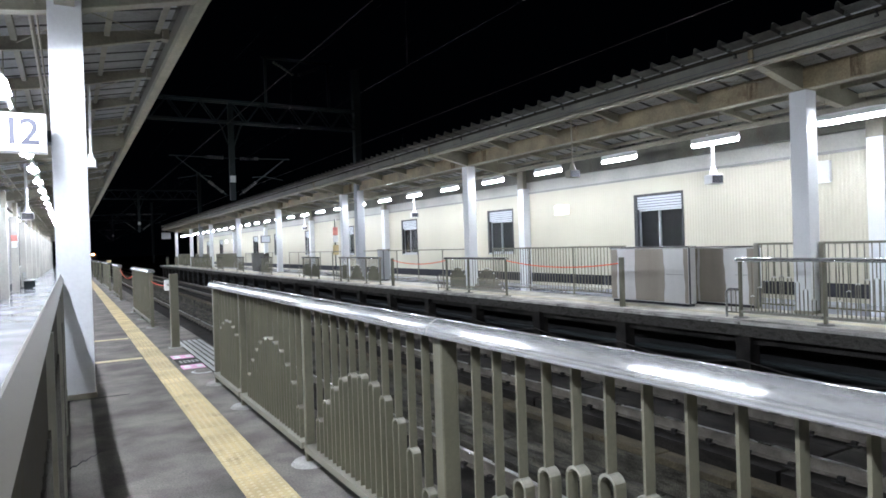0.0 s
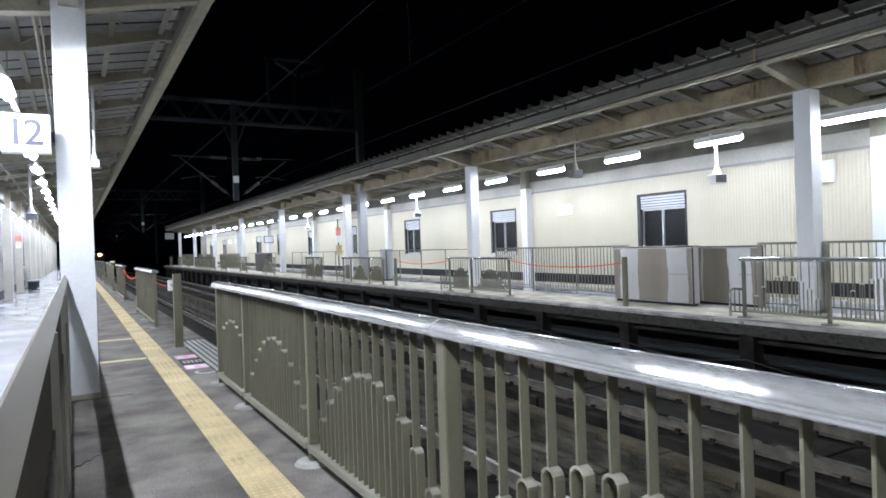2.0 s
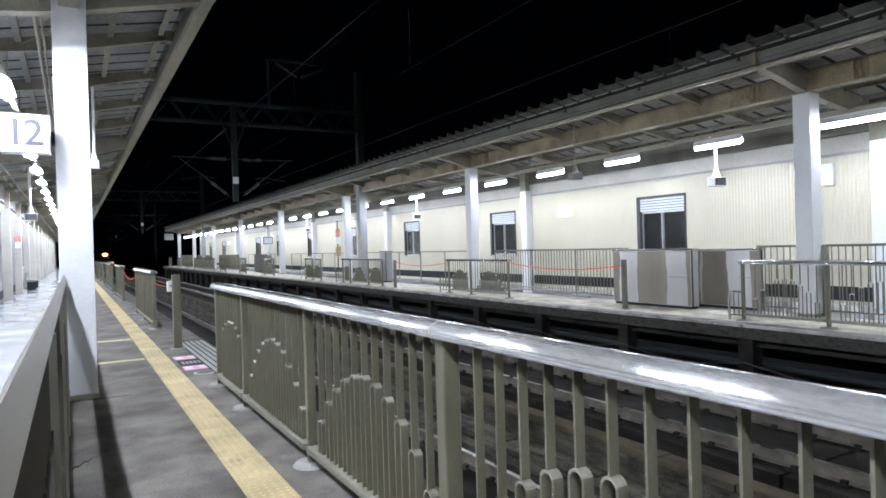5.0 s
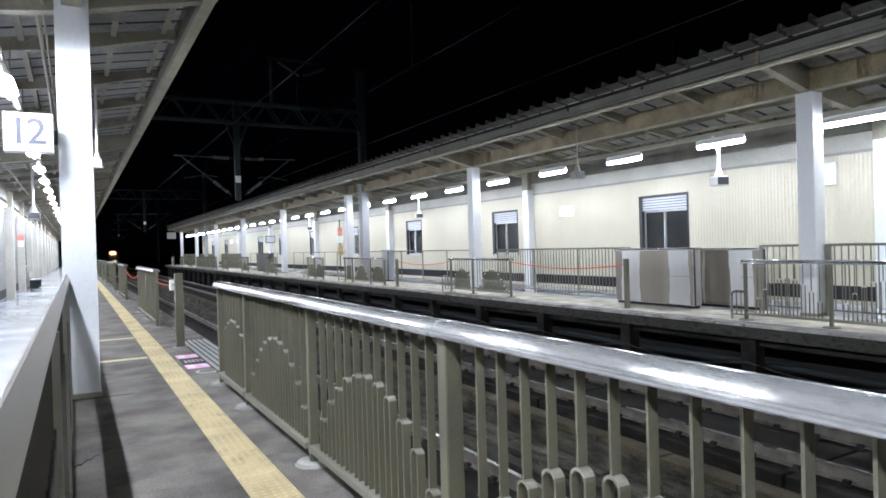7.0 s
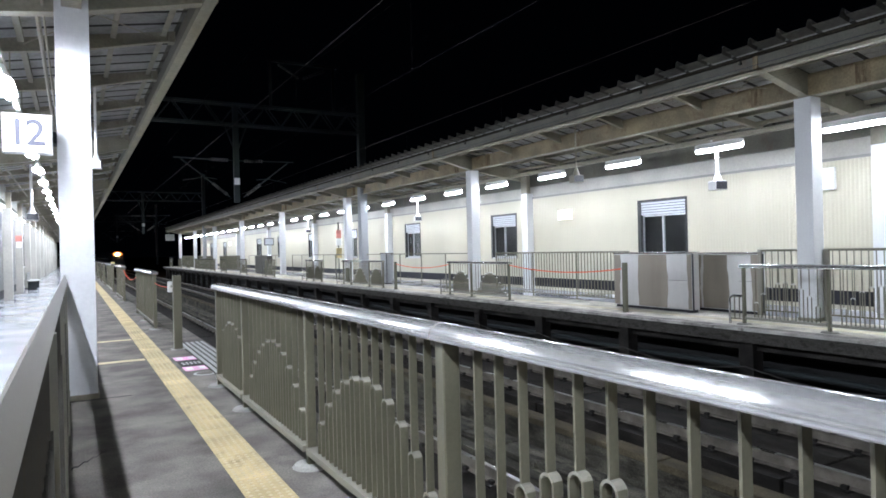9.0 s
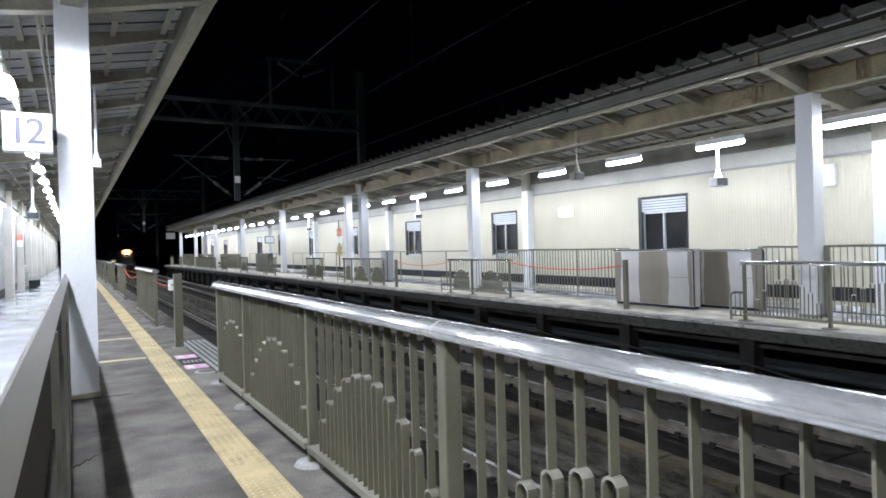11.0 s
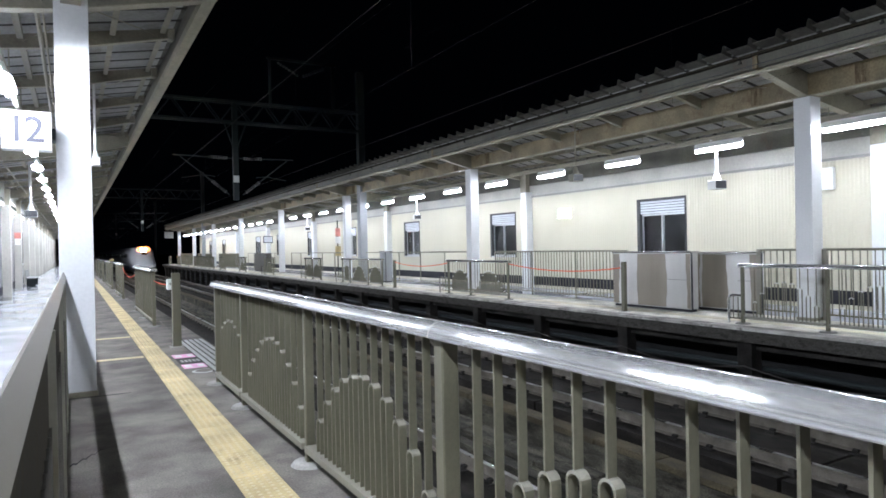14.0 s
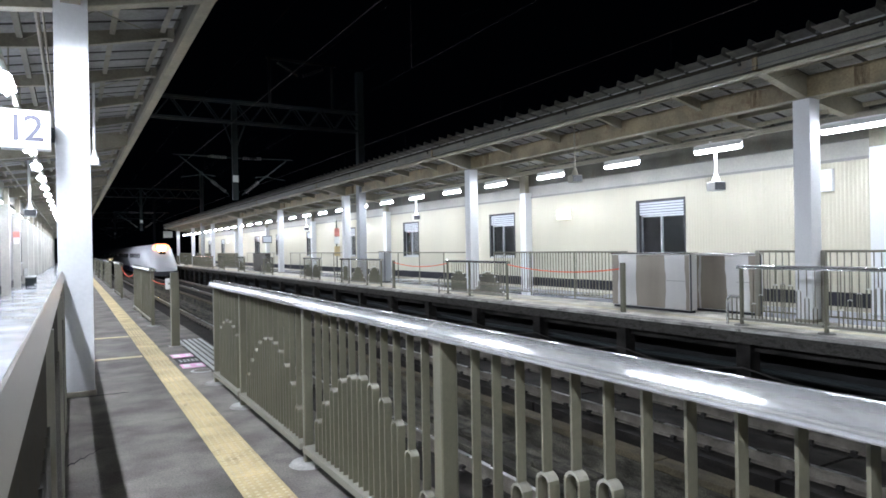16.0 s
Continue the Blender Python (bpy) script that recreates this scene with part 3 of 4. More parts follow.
# ---- station buildings ----
def building(side, name, end, openings, first, start=BACK, skin="siding", bay=BAY):
    """Cream wall with windows; openings are y ranges."""
    x = sx(side, WALL)
    hue = "cream" if skin == "siding" else "pale grey"
    s = side[1]
    a, b = sorted((x, x - s * 0.2))
    y = start
    low, mid = bmesh.new(), 3.36
    for w0, w1 in openings + [(end, end)]:
        box(low, a, b, y, w0, 0.0, mid)
        if w1 > w0:
            box(low, a, b, w0, w1, 0.0, 1.12)
            box(low, a, b, w0, w1, 2.90, mid)
        y = w1
    structure(name, low, skin, hue + " ribbed siding wall of the station building", "wall")
    structure(name + "_upper", boxes((*sorted((x - s * 0.02, x - s * 0.2)), start, end, mid + 0.06, 3.80)), "band", "pale upper wall panel under the canopy roof", "wall")
    # the dark gutter colour puts the shade above lamp level into this beam
    structure(name + "_beam", boxes((*sorted((x + s * 0.12, x - s * 0.2)), start, end, 3.80, 4.42)), "gutter", "grey beige beam along the wall under the roof", "beam")
    structure("trim", boxes((*sorted((x + s * 0.035, x - s * 0.1)), start, end, mid, mid + 0.06)), "trim", "grey trim line along the wall", "trim")
    structure("baseboard", boxes((*sorted((x + s * 0.006, x + s * 0.002)), start, end, 0.10, 0.42)), "base", "dark band along the foot of the wall", "baseboard")
    structure(name + "_end", boxes((*sorted((x, x - s * 5)), end - 0.2, end, 0, 4.42)), skin, hue + " end wall of the station building", "wall")
    if start > BACK:
        structure(name + "_front", boxes((*sorted((x - s * 0.201, x - s * 6.6)), start, start + 0.2, 0, 4.42)), skin, hue + " front wall of the station building", "wall")
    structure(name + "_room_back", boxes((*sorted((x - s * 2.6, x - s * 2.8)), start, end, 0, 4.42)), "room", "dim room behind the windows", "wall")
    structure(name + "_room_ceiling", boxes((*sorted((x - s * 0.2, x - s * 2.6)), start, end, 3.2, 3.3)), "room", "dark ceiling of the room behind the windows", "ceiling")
    for w0, w1 in openings:
        w = tagged(thing("window", "sliding window with dark frame under a pale shutter box", "window", "station windows", at=(x, 0, 0)), kind="structure")
        o, i = s * 0.015, -s * 0.12
        lo, hi = sorted((o, i))
        for y0, y1, z0, z1 in ((w0, w0 + 0.06, 1.12, 2.9), (w1 - 0.12, w1, 1.12, 2.9), (w0 + 0.06, w1 - 0.12, 2.84, 2.9)):
            part("window_frame", boxes((lo, hi, y0, y1, z0, z1)), "frame", w)
        part("window_sill", boxes((*sorted((s * 0.05, i)), w0 + 0.06, w1 - 0.12, 1.12, 1.17)), "alu", w)
        part("shutter_box", boxes((*sorted((-s * 0.03, i)), w0 + 0.06, w1 - 0.12, 2.44, 2.84)), "frame", w)
        for k in range(5):
            part("shutter_slat", boxes((*sorted((-s * 0.012, -s * 0.03)), w0 + 0.06, w1 - 0.12, 2.45 + k * 0.078, 2.45 + k * 0.078 + 0.058)), "slat", w)
        mid_y = (w0 + w1) / 2
        for p0, p1, dx in ((w0 + 0.06, mid_y + 0.03, -0.05), (mid_y - 0.03, w1 - 0.12, -0.09)):
            sash = bmesh.new()
            u, v = sorted((s * dx, s * (dx - 0.03)))
            box(sash, u, v, p0, p0 + 0.05, 1.17, 2.44)
            box(sash, u, v, p1 - 0.05, p1, 1.17, 2.44)
            box(sash, u, v, p0 + 0.05, p1 - 0.05, 1.17, 1.23)
            box(sash, u, v, p0 + 0.05, p1 - 0.05, 2.39, 2.44)
            f = part("sash", sash, "alu", w)
            g = part("pane", boxes((s * (dx - 0.018) - 0.003, s * (dx - 0.018) + 0.003, p0 + 0.05, p1 - 0.05, 1.23, 2.39)), "glass", f)
            g.visible_shadow = False
    # white pilasters on the wall
    k = -1 if start == BACK else math.ceil((start - first) / bay)
    while first + k * bay < end:
        y = first + k * bay
        p = tagged(thing("pilaster", "white square pilaster against the wall", "pilaster", "wall pilasters", at=(x, y, 0)), kind="structure")
        # near pilasters are darkened likewise against the strong near lamps
        part("pilaster_shaft", rounded(*sorted((0.002 * s, s * 0.30)), -0.17, 0.17, 0.0, 3.56, 0.01), "paint" if skin == "siding" else "band", p)
        part("pilaster_head", boxes((*sorted((0.125 * s, s * 0.30)), -0.17, 0.17, 3.56, 4.2)), "rafter", p)
        k += 1


far_windows = [(12.3, 14.13), (20.34, 22.12), (28.36, 30.1), (36.6, 38.4), (44.2, 46.0), (52.4, 54.2), (59.6, 61.4), (67.1, 68.9), (75.2, 77.0), (83.2, 85.0)]
near_windows = [(y, y + 1.8) for y in (32.5, 40.5, 48.5, 56.5, 64.5, 72.5)]
building(FAR, "wall_far", FAR_END - 3, far_windows, FAR_COLUMN - 0.27)
building(NEAR, "wall_near", 114.0, near_windows, 30.2, 26.0, "siding_grey", BAY / 2)
# unseen wall, added where the near building is cut back to bounce less light
structure("wall_open_side", boxes((sx(NEAR, -9.2), sx(NEAR, -9.0), BACK, 26.2, 0, 4.4)), "band", "unseen plain wall added to close the platform side", "wall")


# ---- fences ----
RAIL_OUTLINE = [(0.076 * math.cos(a), 0.012 + (0.068 * math.sin(a) if a < math.pi else -0.012 * abs(math.sin(a)) ** 0.5)) for a in np.linspace(0, 2 * math.pi, 28, endpoint=False)]
shared = {}


def bar(length, w=0.021, thick=0.005, mat="fence"):
    """Flat upright bar that hangs from its origin, deep across the fence."""
    key = ("bar", round(length, 2), w, mat)
    if key not in shared:
        shared[key] = mesh_of("baluster", boxes((-w, w, -thick, thick, -round(length, 2), 0)), mat)
    return shared[key]


def hoop(height, w=0.036, r=0.036, tip="hooptop"):
    """Flat steel bent to a hairpin, with legs down to the lower rail."""
    key = ("hoop", round(height, 2), w, tip)
    if key not in shared:
        h, t = round(height, 2), 0.0055
        path = [(-r, 0), (-r, h - r)] + [(-r * math.cos(a), h - r + r * math.sin(a)) for a in np.linspace(0, math.pi, 9)[1:-1]] + [(r, h - r), (r, 0)]
        bm = bmesh.new()
        rings = []
        for k, (y, z) in enumerate(path):
            q0, q1 = path[max(k - 1, 0)], path[min(k + 1, len(path) - 1)]
            ty, tz = q1[0] - q0[0], q1[1] - q0[1]
            m = math.hypot(ty, tz)
            ny, nz = -tz / m * t, ty / m * t
            rings.append([bm.verts.new(p) for p in ((-w, y + ny, z + nz), (w, y + ny, z + nz), (w, y - ny, z - nz), (-w, y - ny, z - nz))])
        for a, b in zip(rings, rings[1:]):
            for k in range(4):
                bm.faces.new((a[k], a[(k + 1) % 4], b[(k + 1) % 4], b[k]))
        bmesh.ops.recalc_face_normals(bm, faces=bm.faces)
        me = shared[key] = mesh_of("hoop", bm, "fence")
        me.materials.append(M[tip])
        # the bend of the hoop takes the paler colour, as if lit from above
        for f in me.polygons:
            f.material_index = 1 if f.center.z > h - r * 0.75 else 0
    return shared[key]


def fence(x, posts, top=1.25, label="", group="platform edge fences", pitch=0.1605, rail_ends=(0.06, 0.06), rail_mat="steel", w=0.021, loop=1.08, joints=(), tip="hooptop", stout=(), bend=0.68):
    """posts: y of the posts, rising. Bars end on hoops whose tops draw an arch in each bay."""
    t = thing("platform_fence", label, "fence", group, at=(x, posts[0], 0))
    y0 = posts[0]
    under = top - 0.083
    for p0, p1 in zip(posts, posts[1:]):
        part("bottom_rail", boxes((-0.055, 0.055, p0 - y0 + 0.038, p1 - y0 - 0.038, 0.105, 0.15)), "railfoot", t, "pale bottom rail")
        count, mid = max(2, int((p1 - p0 - 0.42) / pitch) + 1), (p0 + p1) / 2 - 0.03
        for k in range(count):
            y = mid + (k - (count - 1) / 2) * pitch
            rise = max(0.83 - bend * (y - mid) ** 2, 0.24)
            part("baluster", bar(under - rise, w), "", t, at=(0, y - y0, under))
            part("hoop", hoop(rise - 0.15, w * loop, tip=tip), "", t, at=(0, y - y0, 0.15))
    for p in posts:
        a, b = (0.045, 0.04) if p in stout else (0.034, 0.026)
        post = part("post", rounded(-a, a, -b, b, 0.01, under, 0.006, 1), "fence", t, at=(0, p - y0, 0))
        base = bmesh.new()
        bmesh.ops.create_cone(base, cap_ends=True, segments=16, radius1=0.145, radius2=0.125, depth=0.022, matrix=Matrix.Translation((0, 0, 0.011)))
        part("base_plate", base, "mortar", post, "pale round mortar foot")
    out = [(a, under + b) for a, b in RAIL_OUTLINE]
    part("top_rail", sweep(out, -rail_ends[0], posts[-1] - y0 + rail_ends[1]), rail_mat, t, "rounded stainless steel top rail", smooth=True)
    for y in joints:
        part("rail_joint", sweep([(a * 1.012, under + (b - 0.012) * 1.012 + 0.012) for a, b in RAIL_OUTLINE], y - y0 - 0.003, y - y0 + 0.003), "dull", t, "thin joint in the top rail", smooth=True)
    return t


fence_label = "olive grey steel fence with hooped bars and stainless rail"
XN, XF = sx(NEAR, FENCE) - 0.03, sx(FAR, FENCE)
fence(XN, [-3.55, -1.5, 0.55, 2.62, 4.68, 6.76, 8.14], label="olive grey steel fence with hooped bars beside the tactile strip", joints=(2.66, 6.78), stout=(-1.5, 2.62))
for posts in ([15.2, 17.4, 19.6], [25.0, 26.9, 28.8], [32.1, 34.0, 35.9, 37.8], [41.0, 43.2], [46.5, 48.7], [52.4, 54.6], [60, 62.2], [68, 70.2]):
    fence(XN, posts, 1.27, fence_label, pitch=0.16)
for posts in ([1.5, 3.1, 4.66, 6.24, 7.84], [15.49, 17.57, 18.95], [24.4, 25.85, 27.95, 28.9], [32.0, 33.3, 34.5], [41, 43.2], [48.6, 50.8], [56, 58.2], [61.0, 63.2, 65.4, 67.6, 69.8, 72.0], [75.5, 77.7], [82, 84.2], [90, 92.2]):
    fence(XF, posts, 1.16, "olive grey steel fence with hooped bars, opposite platform", "opposite edge fences", pitch=0.145, w=0.010, loop=1.1 if posts[0] < 10 else 1.6, tip="hooppale", bend=1.15)


def gate_post(x, y, h, wide, label):
    t = thing("gate_post", label, "post", "gate posts", at=(x, y, 0))
    part("shaft", rounded(-wide, wide, -wide, wide, 0.008, h, 0.008, 1), "fence", t)
    part("base_plate", rounded(-wide - 0.05, wide + 0.05, -wide - 0.05, wide + 0.05, 0, 0.012, 0.003, 1), "coping", t)
    part("hook", boxes((-0.015, 0.015, wide, wide + 0.04, h - 0.16, h - 0.12)), "alu", t)
    return t


gate_post(XN, 11.75, 1.25, 0.065, "olive grey square gate post at the boarding gap")
gate_post(XF, 10.9, 1.16, 0.05, "olive grey square gate post on the opposite platform")
gate_post(XF, 23.2, 1.1, 0.05, "olive grey square gate post on the opposite platform")


def rope(x, a, b, z0, z1, sag, r=0.014, label="red chain rope hung across a boarding gap"):
    t = thing("barrier_rope", label, "rope", "barrier ropes")
    pts = [(x, a + (b - a) * k / 14, z0 + (z1 - z0) * k / 14 - sag * (1 - (k / 7 - 1) ** 2)) for k in range(15)]
    part("cord", chain(pts, r), "rope", t, smooth=True)


rope(XN, 19.7, 25.0, 1.04, 1.10, 0.20)
rope(XN, 12.62, 15.15, 1.02, 1.0, 0.03, 0.008)
rope(XF, 10.95, 15.45, 1.02, 1.05, 0.14)
rope(XF, 19.0, 23.2, 1.04, 1.03, 0.14)
t = thing("gate_box", "small white gate latch box beside the post", "box", at=(XN, 12.55, 0))
part("box_body", rounded(-0.05, 0.05, -0.06, 0.06, 0.93, 1.12, 0.01), "plastic", t)
part("box_arm", boxes((-0.015, 0.015, -0.76, -0.055, 1.02, 1.05)), "fence", t)


def low_hoop(x, y, w):
    """A low bent tube that leaves a fence post at y and comes down w further on."""
    t = thing("low_barrier", "low bent steel tube barrier at a fence end", "barrier", "low barriers", at=(x, y, 0))
    r = 0.10
    pts = [(0, w, 0), (0, w, 0.54 - r)] + [(0, w - r + r * math.cos(a), 0.54 - r + r * math.sin(a)) for a in np.linspace(0.3, math.pi / 2, 5)] + [(0, 0.036, 0.54)]
    part("tube_frame", chain(pts, 0.026, 8), "steel", t, smooth=True)
    for k in (1, 2):
        part("baluster", bar(0.42, 0.012), "", t, at=(0, k * w / 3, 0.52))
    part("lower_tube", chain([(0, 0.036, 0.1), (0, w, 0.1)], 0.015), "fence", t)


for y, w in ((7.84, 0.31), (18.95, 0.62), (28.9, 0.9), (34.5, 0.8), (43.2, 0.8)):
    low_hoop(XF, y, w)


def back_fence(side, y0, y1, label, top=1.41, pitch=0.13, single=True, stout=()):
    """High railing on the column line; stout: y of broad end posts."""
    x = sx(side, -0.13)
    posts = []
    y = y0
    t = thing("railing", label, "railing", "column line railings", at=(x, y0, 0))
    while y <= y1 + 0.01:
        posts.append(y)
        y += 2.05
    L = posts[-1] - y0
    if L < 1:
        L = y1 - y0
    part("top_rail", sweep([(0.015 * side[1] + a * 0.22, top - 0.05 + b * 0.6) for a, b in RAIL_OUTLINE], -0.03, L + 0.03), "fence", t, smooth=True)
    part("bottom_rail", boxes((-0.018, 0.018, 0, L, 0.10, 0.13)), "fence", t)
    for p in posts:
        if not any(abs(p - q) < 0.2 for q in stout):
            part("post", rounded(-0.016, 0.016, -0.025, 0.025, 0.0, top - 0.05, 0.004, 1), "fence", t, at=(0, p - y0, 0))
    for p in stout:
        part("end_post", rounded(-0.045, 0.045, -0.045, 0.045, 0.0, top - 0.012, 0.006, 1), "railfoot", t, at=(0, p - y0, 0))
    rest = bmesh.new()
    n = int(L / pitch)
    for k in range(1, n):
        yy = k * L / n
        if single is None or min(abs(yy + y0 - p) for p in posts) < 0.045:
            continue
        if single:
            part("baluster", bar(top - 0.18, 0.012, 0.006), "", t, at=(0, yy, top - 0.05))
        else:
            box(rest, -0.012, 0.012, yy - 0.006, yy + 0.006, 0.13, top - 0.05)
    if single is False:
        tagged(part("baluster", rest, "fence", t), kind="stuff")
    else:
        rest.free()


def panel_railing(y0, posts, y1, label):
    """Railing with a flat bronze rail, a dark sheet under it set back between posts, and open bars below."""
    t = thing("railing", label, "railing", "column line railings", at=(0, y0, 0))
    L = y1 - y0
    section = [(-0.096, 1.350), (-0.066, 1.340), (-0.062, 1.346), (-0.088, 1.408), (-0.093, 1.4105), (-0.096, 1.407)]
    part("top_rail", sweep(section, 0, L), "bronze", t, "worn bronze coloured steel top rail")
    part("top_panel", boxes((-0.086, -0.080, 0, L, 1.0, 1.352)), "darkpanel", t, "dark sheet set under the rail")
    part("bottom_rail", boxes((-0.095, -0.065, 0, L, 0.10, 0.13)), "fence", t)
    for p in posts:
        fin = bmesh.new()
        lower, upper = ([fin.verts.new((u, v, z)) for u, v in ((-0.099, -0.05), (-0.084, -0.05), (-0.057, 0.01), (-0.057, 0.04), (-0.099, 0.04))] for z in (0.0, 1.338))
        for k in range(5):
            fin.faces.new((lower[k], lower[(k + 1) % 5], upper[(k + 1) % 5], upper[k]))
        fin.faces.new(lower[::-1])
        fin.faces.new(upper)
        part("post", fin, "railfoot", t, at=(0, p - y0, 0))
    n = int(L / 0.13)
    for k in range(1, n):
        yy = k * L / n
        if min(abs(yy + y0 - p) for p in posts) > 0.05:
            part("baluster", bar(0.90, 0.012, 0.006, "railpaint"), "", t, at=(-0.083, yy, 1.02))


panel_railing(-4.1, [-3.55, -1.5, 0.55, 2.6, 4.65, 6.7], 8.26, "dark olive steel railing between canopy columns")
# hidden behind the column, added only to lengthen the shadow on the floor
panel_railing(8.64, [8.8, 10.85, 12.75], 12.8, "hidden railing beyond a column, added to carry on the floor shadow")
back_fence(FAR, 1.05, 7.2, "olive steel railing beside a canopy column", stout=(7.19,))
back_fence(FAR, 7.62, 8.6, "short olive steel railing beside steel panels", stout=(8.58,))
back_fence(FAR, 12.35, 19.5, "olive steel railing between canopy columns")
for k in range(1, 6):
    if k < 4:
        back_fence(FAR, FAR_COLUMN + BAY * k + 0.25, FAR_COLUMN + BAY * (k + 1) - 0.2, "open olive steel railing with posts between canopy columns", single=None)
    back_fence(NEAR, NEAR_COLUMN + BAY * k + 3.25, NEAR_COLUMN + BAY * (k + 1) - 0.2, "open olive steel railing with posts between canopy columns", single=None)


for y0, y1 in ((57.0, 68.5), (69.3, 81.0), (81.7, 94.0)):
    back_fence(FAR, y0, y1, "olive steel railing with close bars towards the platform end", single=False)


def door_pocket(y0, y1, d0, d1, label, h=1.38, finish="panel", blotches=()):
    a, b = xx(FAR, d0, d1)
    t = thing("screen_panel", label, "panel", "steel screens", at=((a + b) / 2, y0, 0))
    w, l = (b - a) / 2, y1 - y0
    part("body", rounded(-w, w, 0, l, 0.06, h - 0.046, 0.02, 2), finish, t)
    part("seam", boxes((-w - 0.004, -w - 0.001, 0.04, l * 0.27, h * 0.52, h * 0.52 + 0.012)), "trim", t, "dark horizontal sheet seam")
    # wavy brown strips: reflections in the steel, laid on as colour
    for a, b in blotches:
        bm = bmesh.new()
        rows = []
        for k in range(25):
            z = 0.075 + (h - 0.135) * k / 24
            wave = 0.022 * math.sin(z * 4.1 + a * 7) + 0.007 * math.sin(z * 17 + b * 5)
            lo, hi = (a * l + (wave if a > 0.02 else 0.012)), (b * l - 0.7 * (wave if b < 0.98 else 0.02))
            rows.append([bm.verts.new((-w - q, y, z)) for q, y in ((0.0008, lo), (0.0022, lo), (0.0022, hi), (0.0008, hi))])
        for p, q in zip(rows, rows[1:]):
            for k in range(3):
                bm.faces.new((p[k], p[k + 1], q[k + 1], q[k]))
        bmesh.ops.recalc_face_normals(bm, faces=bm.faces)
        part("blotch", bm, "dull", t, "brown strip of the sheet, a painted reflection")
    # dark strip added where the gap beside the panel lies in shade
    part("end_gasket", boxes((-w - 0.003, -w + 0.03, -0.03, -0.004, 0.04, h - 0.05)), "darkplastic", t, "dark strip for the gap at the panel end")
    part("cap", rounded(-w - 0.02, w + 0.02, -0.03, l + 0.03, h - 0.045, h, 0.02, 3), "steel", t)
    part("plinth", boxes((-w + 0.03, w - 0.03, 0.03, l - 0.03, 0, 0.058)), "base", t)
    return t


door_pocket(9.80, 12.2, 0.55, 0.30, "stainless steel screen panel with painted brown upright reflections", blotches=((0.0, 0.05), (0.29, 0.66), (0.91, 1.0)))
door_pocket(8.55, 10.6, -0.12, -0.24, "stainless steel screen panel behind another panel", 1.35, blotches=((0.40, 0.72), (0.75, 1.0), (0.0, 0.12)))
door_pocket(27.0, 27.6, 0.15, -0.2, "stainless steel cabinet beside the railing", 1.45, "sleeve")
door_pocket(47.4, 50.9, 0.3, -0.1, "dark grey steel cabinet beside the railing", 1.4, "railpaint")

# ---- floor markings on the near platform ----
for y in (10.92, 13.66):
    structure("floor_line", boxes((0.24, 0.92, y - 0.085, y + 0.085, 0.0, 0.004)), "line", "worn yellow boarding line painted on the platform", "floor line")
for y, mat in ((10.6, "pink"), (9.6, "pink")):
    structure("boarding_mark", boxes((1.30, 1.62, y - 0.17, y + 0.17, 0.0, 0.004)), mat, "pink and white boarding mark on the platform", "floor mark")
    structure("boarding_mark_band", boxes((1.33, 1.42, y - 0.11, y + 0.11, 0.004, 0.007), (1.50, 1.58, y - 0.09, y + 0.09, 0.004, 0.007)), "whiteline", "white band on the boarding mark", "floor mark")
grate = thing("threshold_plate", "pale slatted threshold plate at the platform edge", "plate", at=(0, 0, 0))
part("plate", boxes((1.60, 2.03, 8.6, 12.4, 0.0, 0.006)), "bed", grate)
slat = mesh_of("slat", boxes((-0.025, 0.025, -1.9, 1.9, 0, 0.012)), "slatmetal")
for k in range(5):
    part("slat", slat, "", grate, at=(1.645 + k * 0.085, 10.5, 0.006))
disc = bmesh.new()
for r, h in ((0.15, 0.003), (0.125, 0.005)):
    bmesh.ops.create_cone(disc, cap_ends=True, segments=28, radius1=r, radius2=r - 0.004, depth=h, matrix=Matrix.Translation((1.50, 9.12, h / 2)))
structure("drain_cover", disc, "slatmetal", "small round pale rim set in the asphalt", "cover")
core = bmesh.new()
bmesh.ops.create_cone(core, cap_ends=True, segments=28, radius1=0.108, radius2=0.106, depth=0.003, matrix=Matrix.Translation((1.50, 9.12, 0.0065)))
structure("drain_lid", core, "floor", "dark round lid inside a pale rim", "cover")
structure("boarding_mark_board", boxes((1.30, 1.62, 9.80, 10.40, 0.0, 0.004)), "dark_grey", "dark boarding mark between pink marks", "floor mark")
structure("boarding_mark_text", boxes(*[(1.34 + 0.055 * i, 1.375 + 0.055 * i, 9.98 + 0.12 * j, 10.06 + 0.12 * j, 0.004, 0.006) for i in range(5) for j in range(2)]), "slatmetal", "pale worn lettering on the dark mark", "floor mark")
structure("floor_joint", boxes((-0.10, 0.55, 8.212, 8.228, 0, 0.002)), "black", "dark expansion joint across the asphalt", "joint")
crack, edge = bmesh.new(), []
for k in range(12):
    u = k / 11
    mid = (-0.05 + 0.24 * u, 5.62 + 0.36 * u + 0.03 * math.sin(k * 2.1))
    edge.append([crack.verts.new((mid[0], mid[1] + dy, 0.0025)) for dy in (-0.022 * (1 - u) - 0.004, 0.022 * (1 - u) + 0.004)])
for p, q in zip(edge, edge[1:]):
    crack.faces.new((p[0], q[0], q[1], p[1]))
structure("floor_crack", crack, "black", "short dark crack at the edge of the asphalt", "crack")

# ---- signs and small fixtures ----
sign = thing("platform_sign", "white lit box sign with the number 12", "sign", at=(-0.395, 8.02, 2.90))
part("sign_box", rounded(-0.215, 0.23, -0.05, 0.10, -0.20, 0.21, 0.008), "plastic", sign)
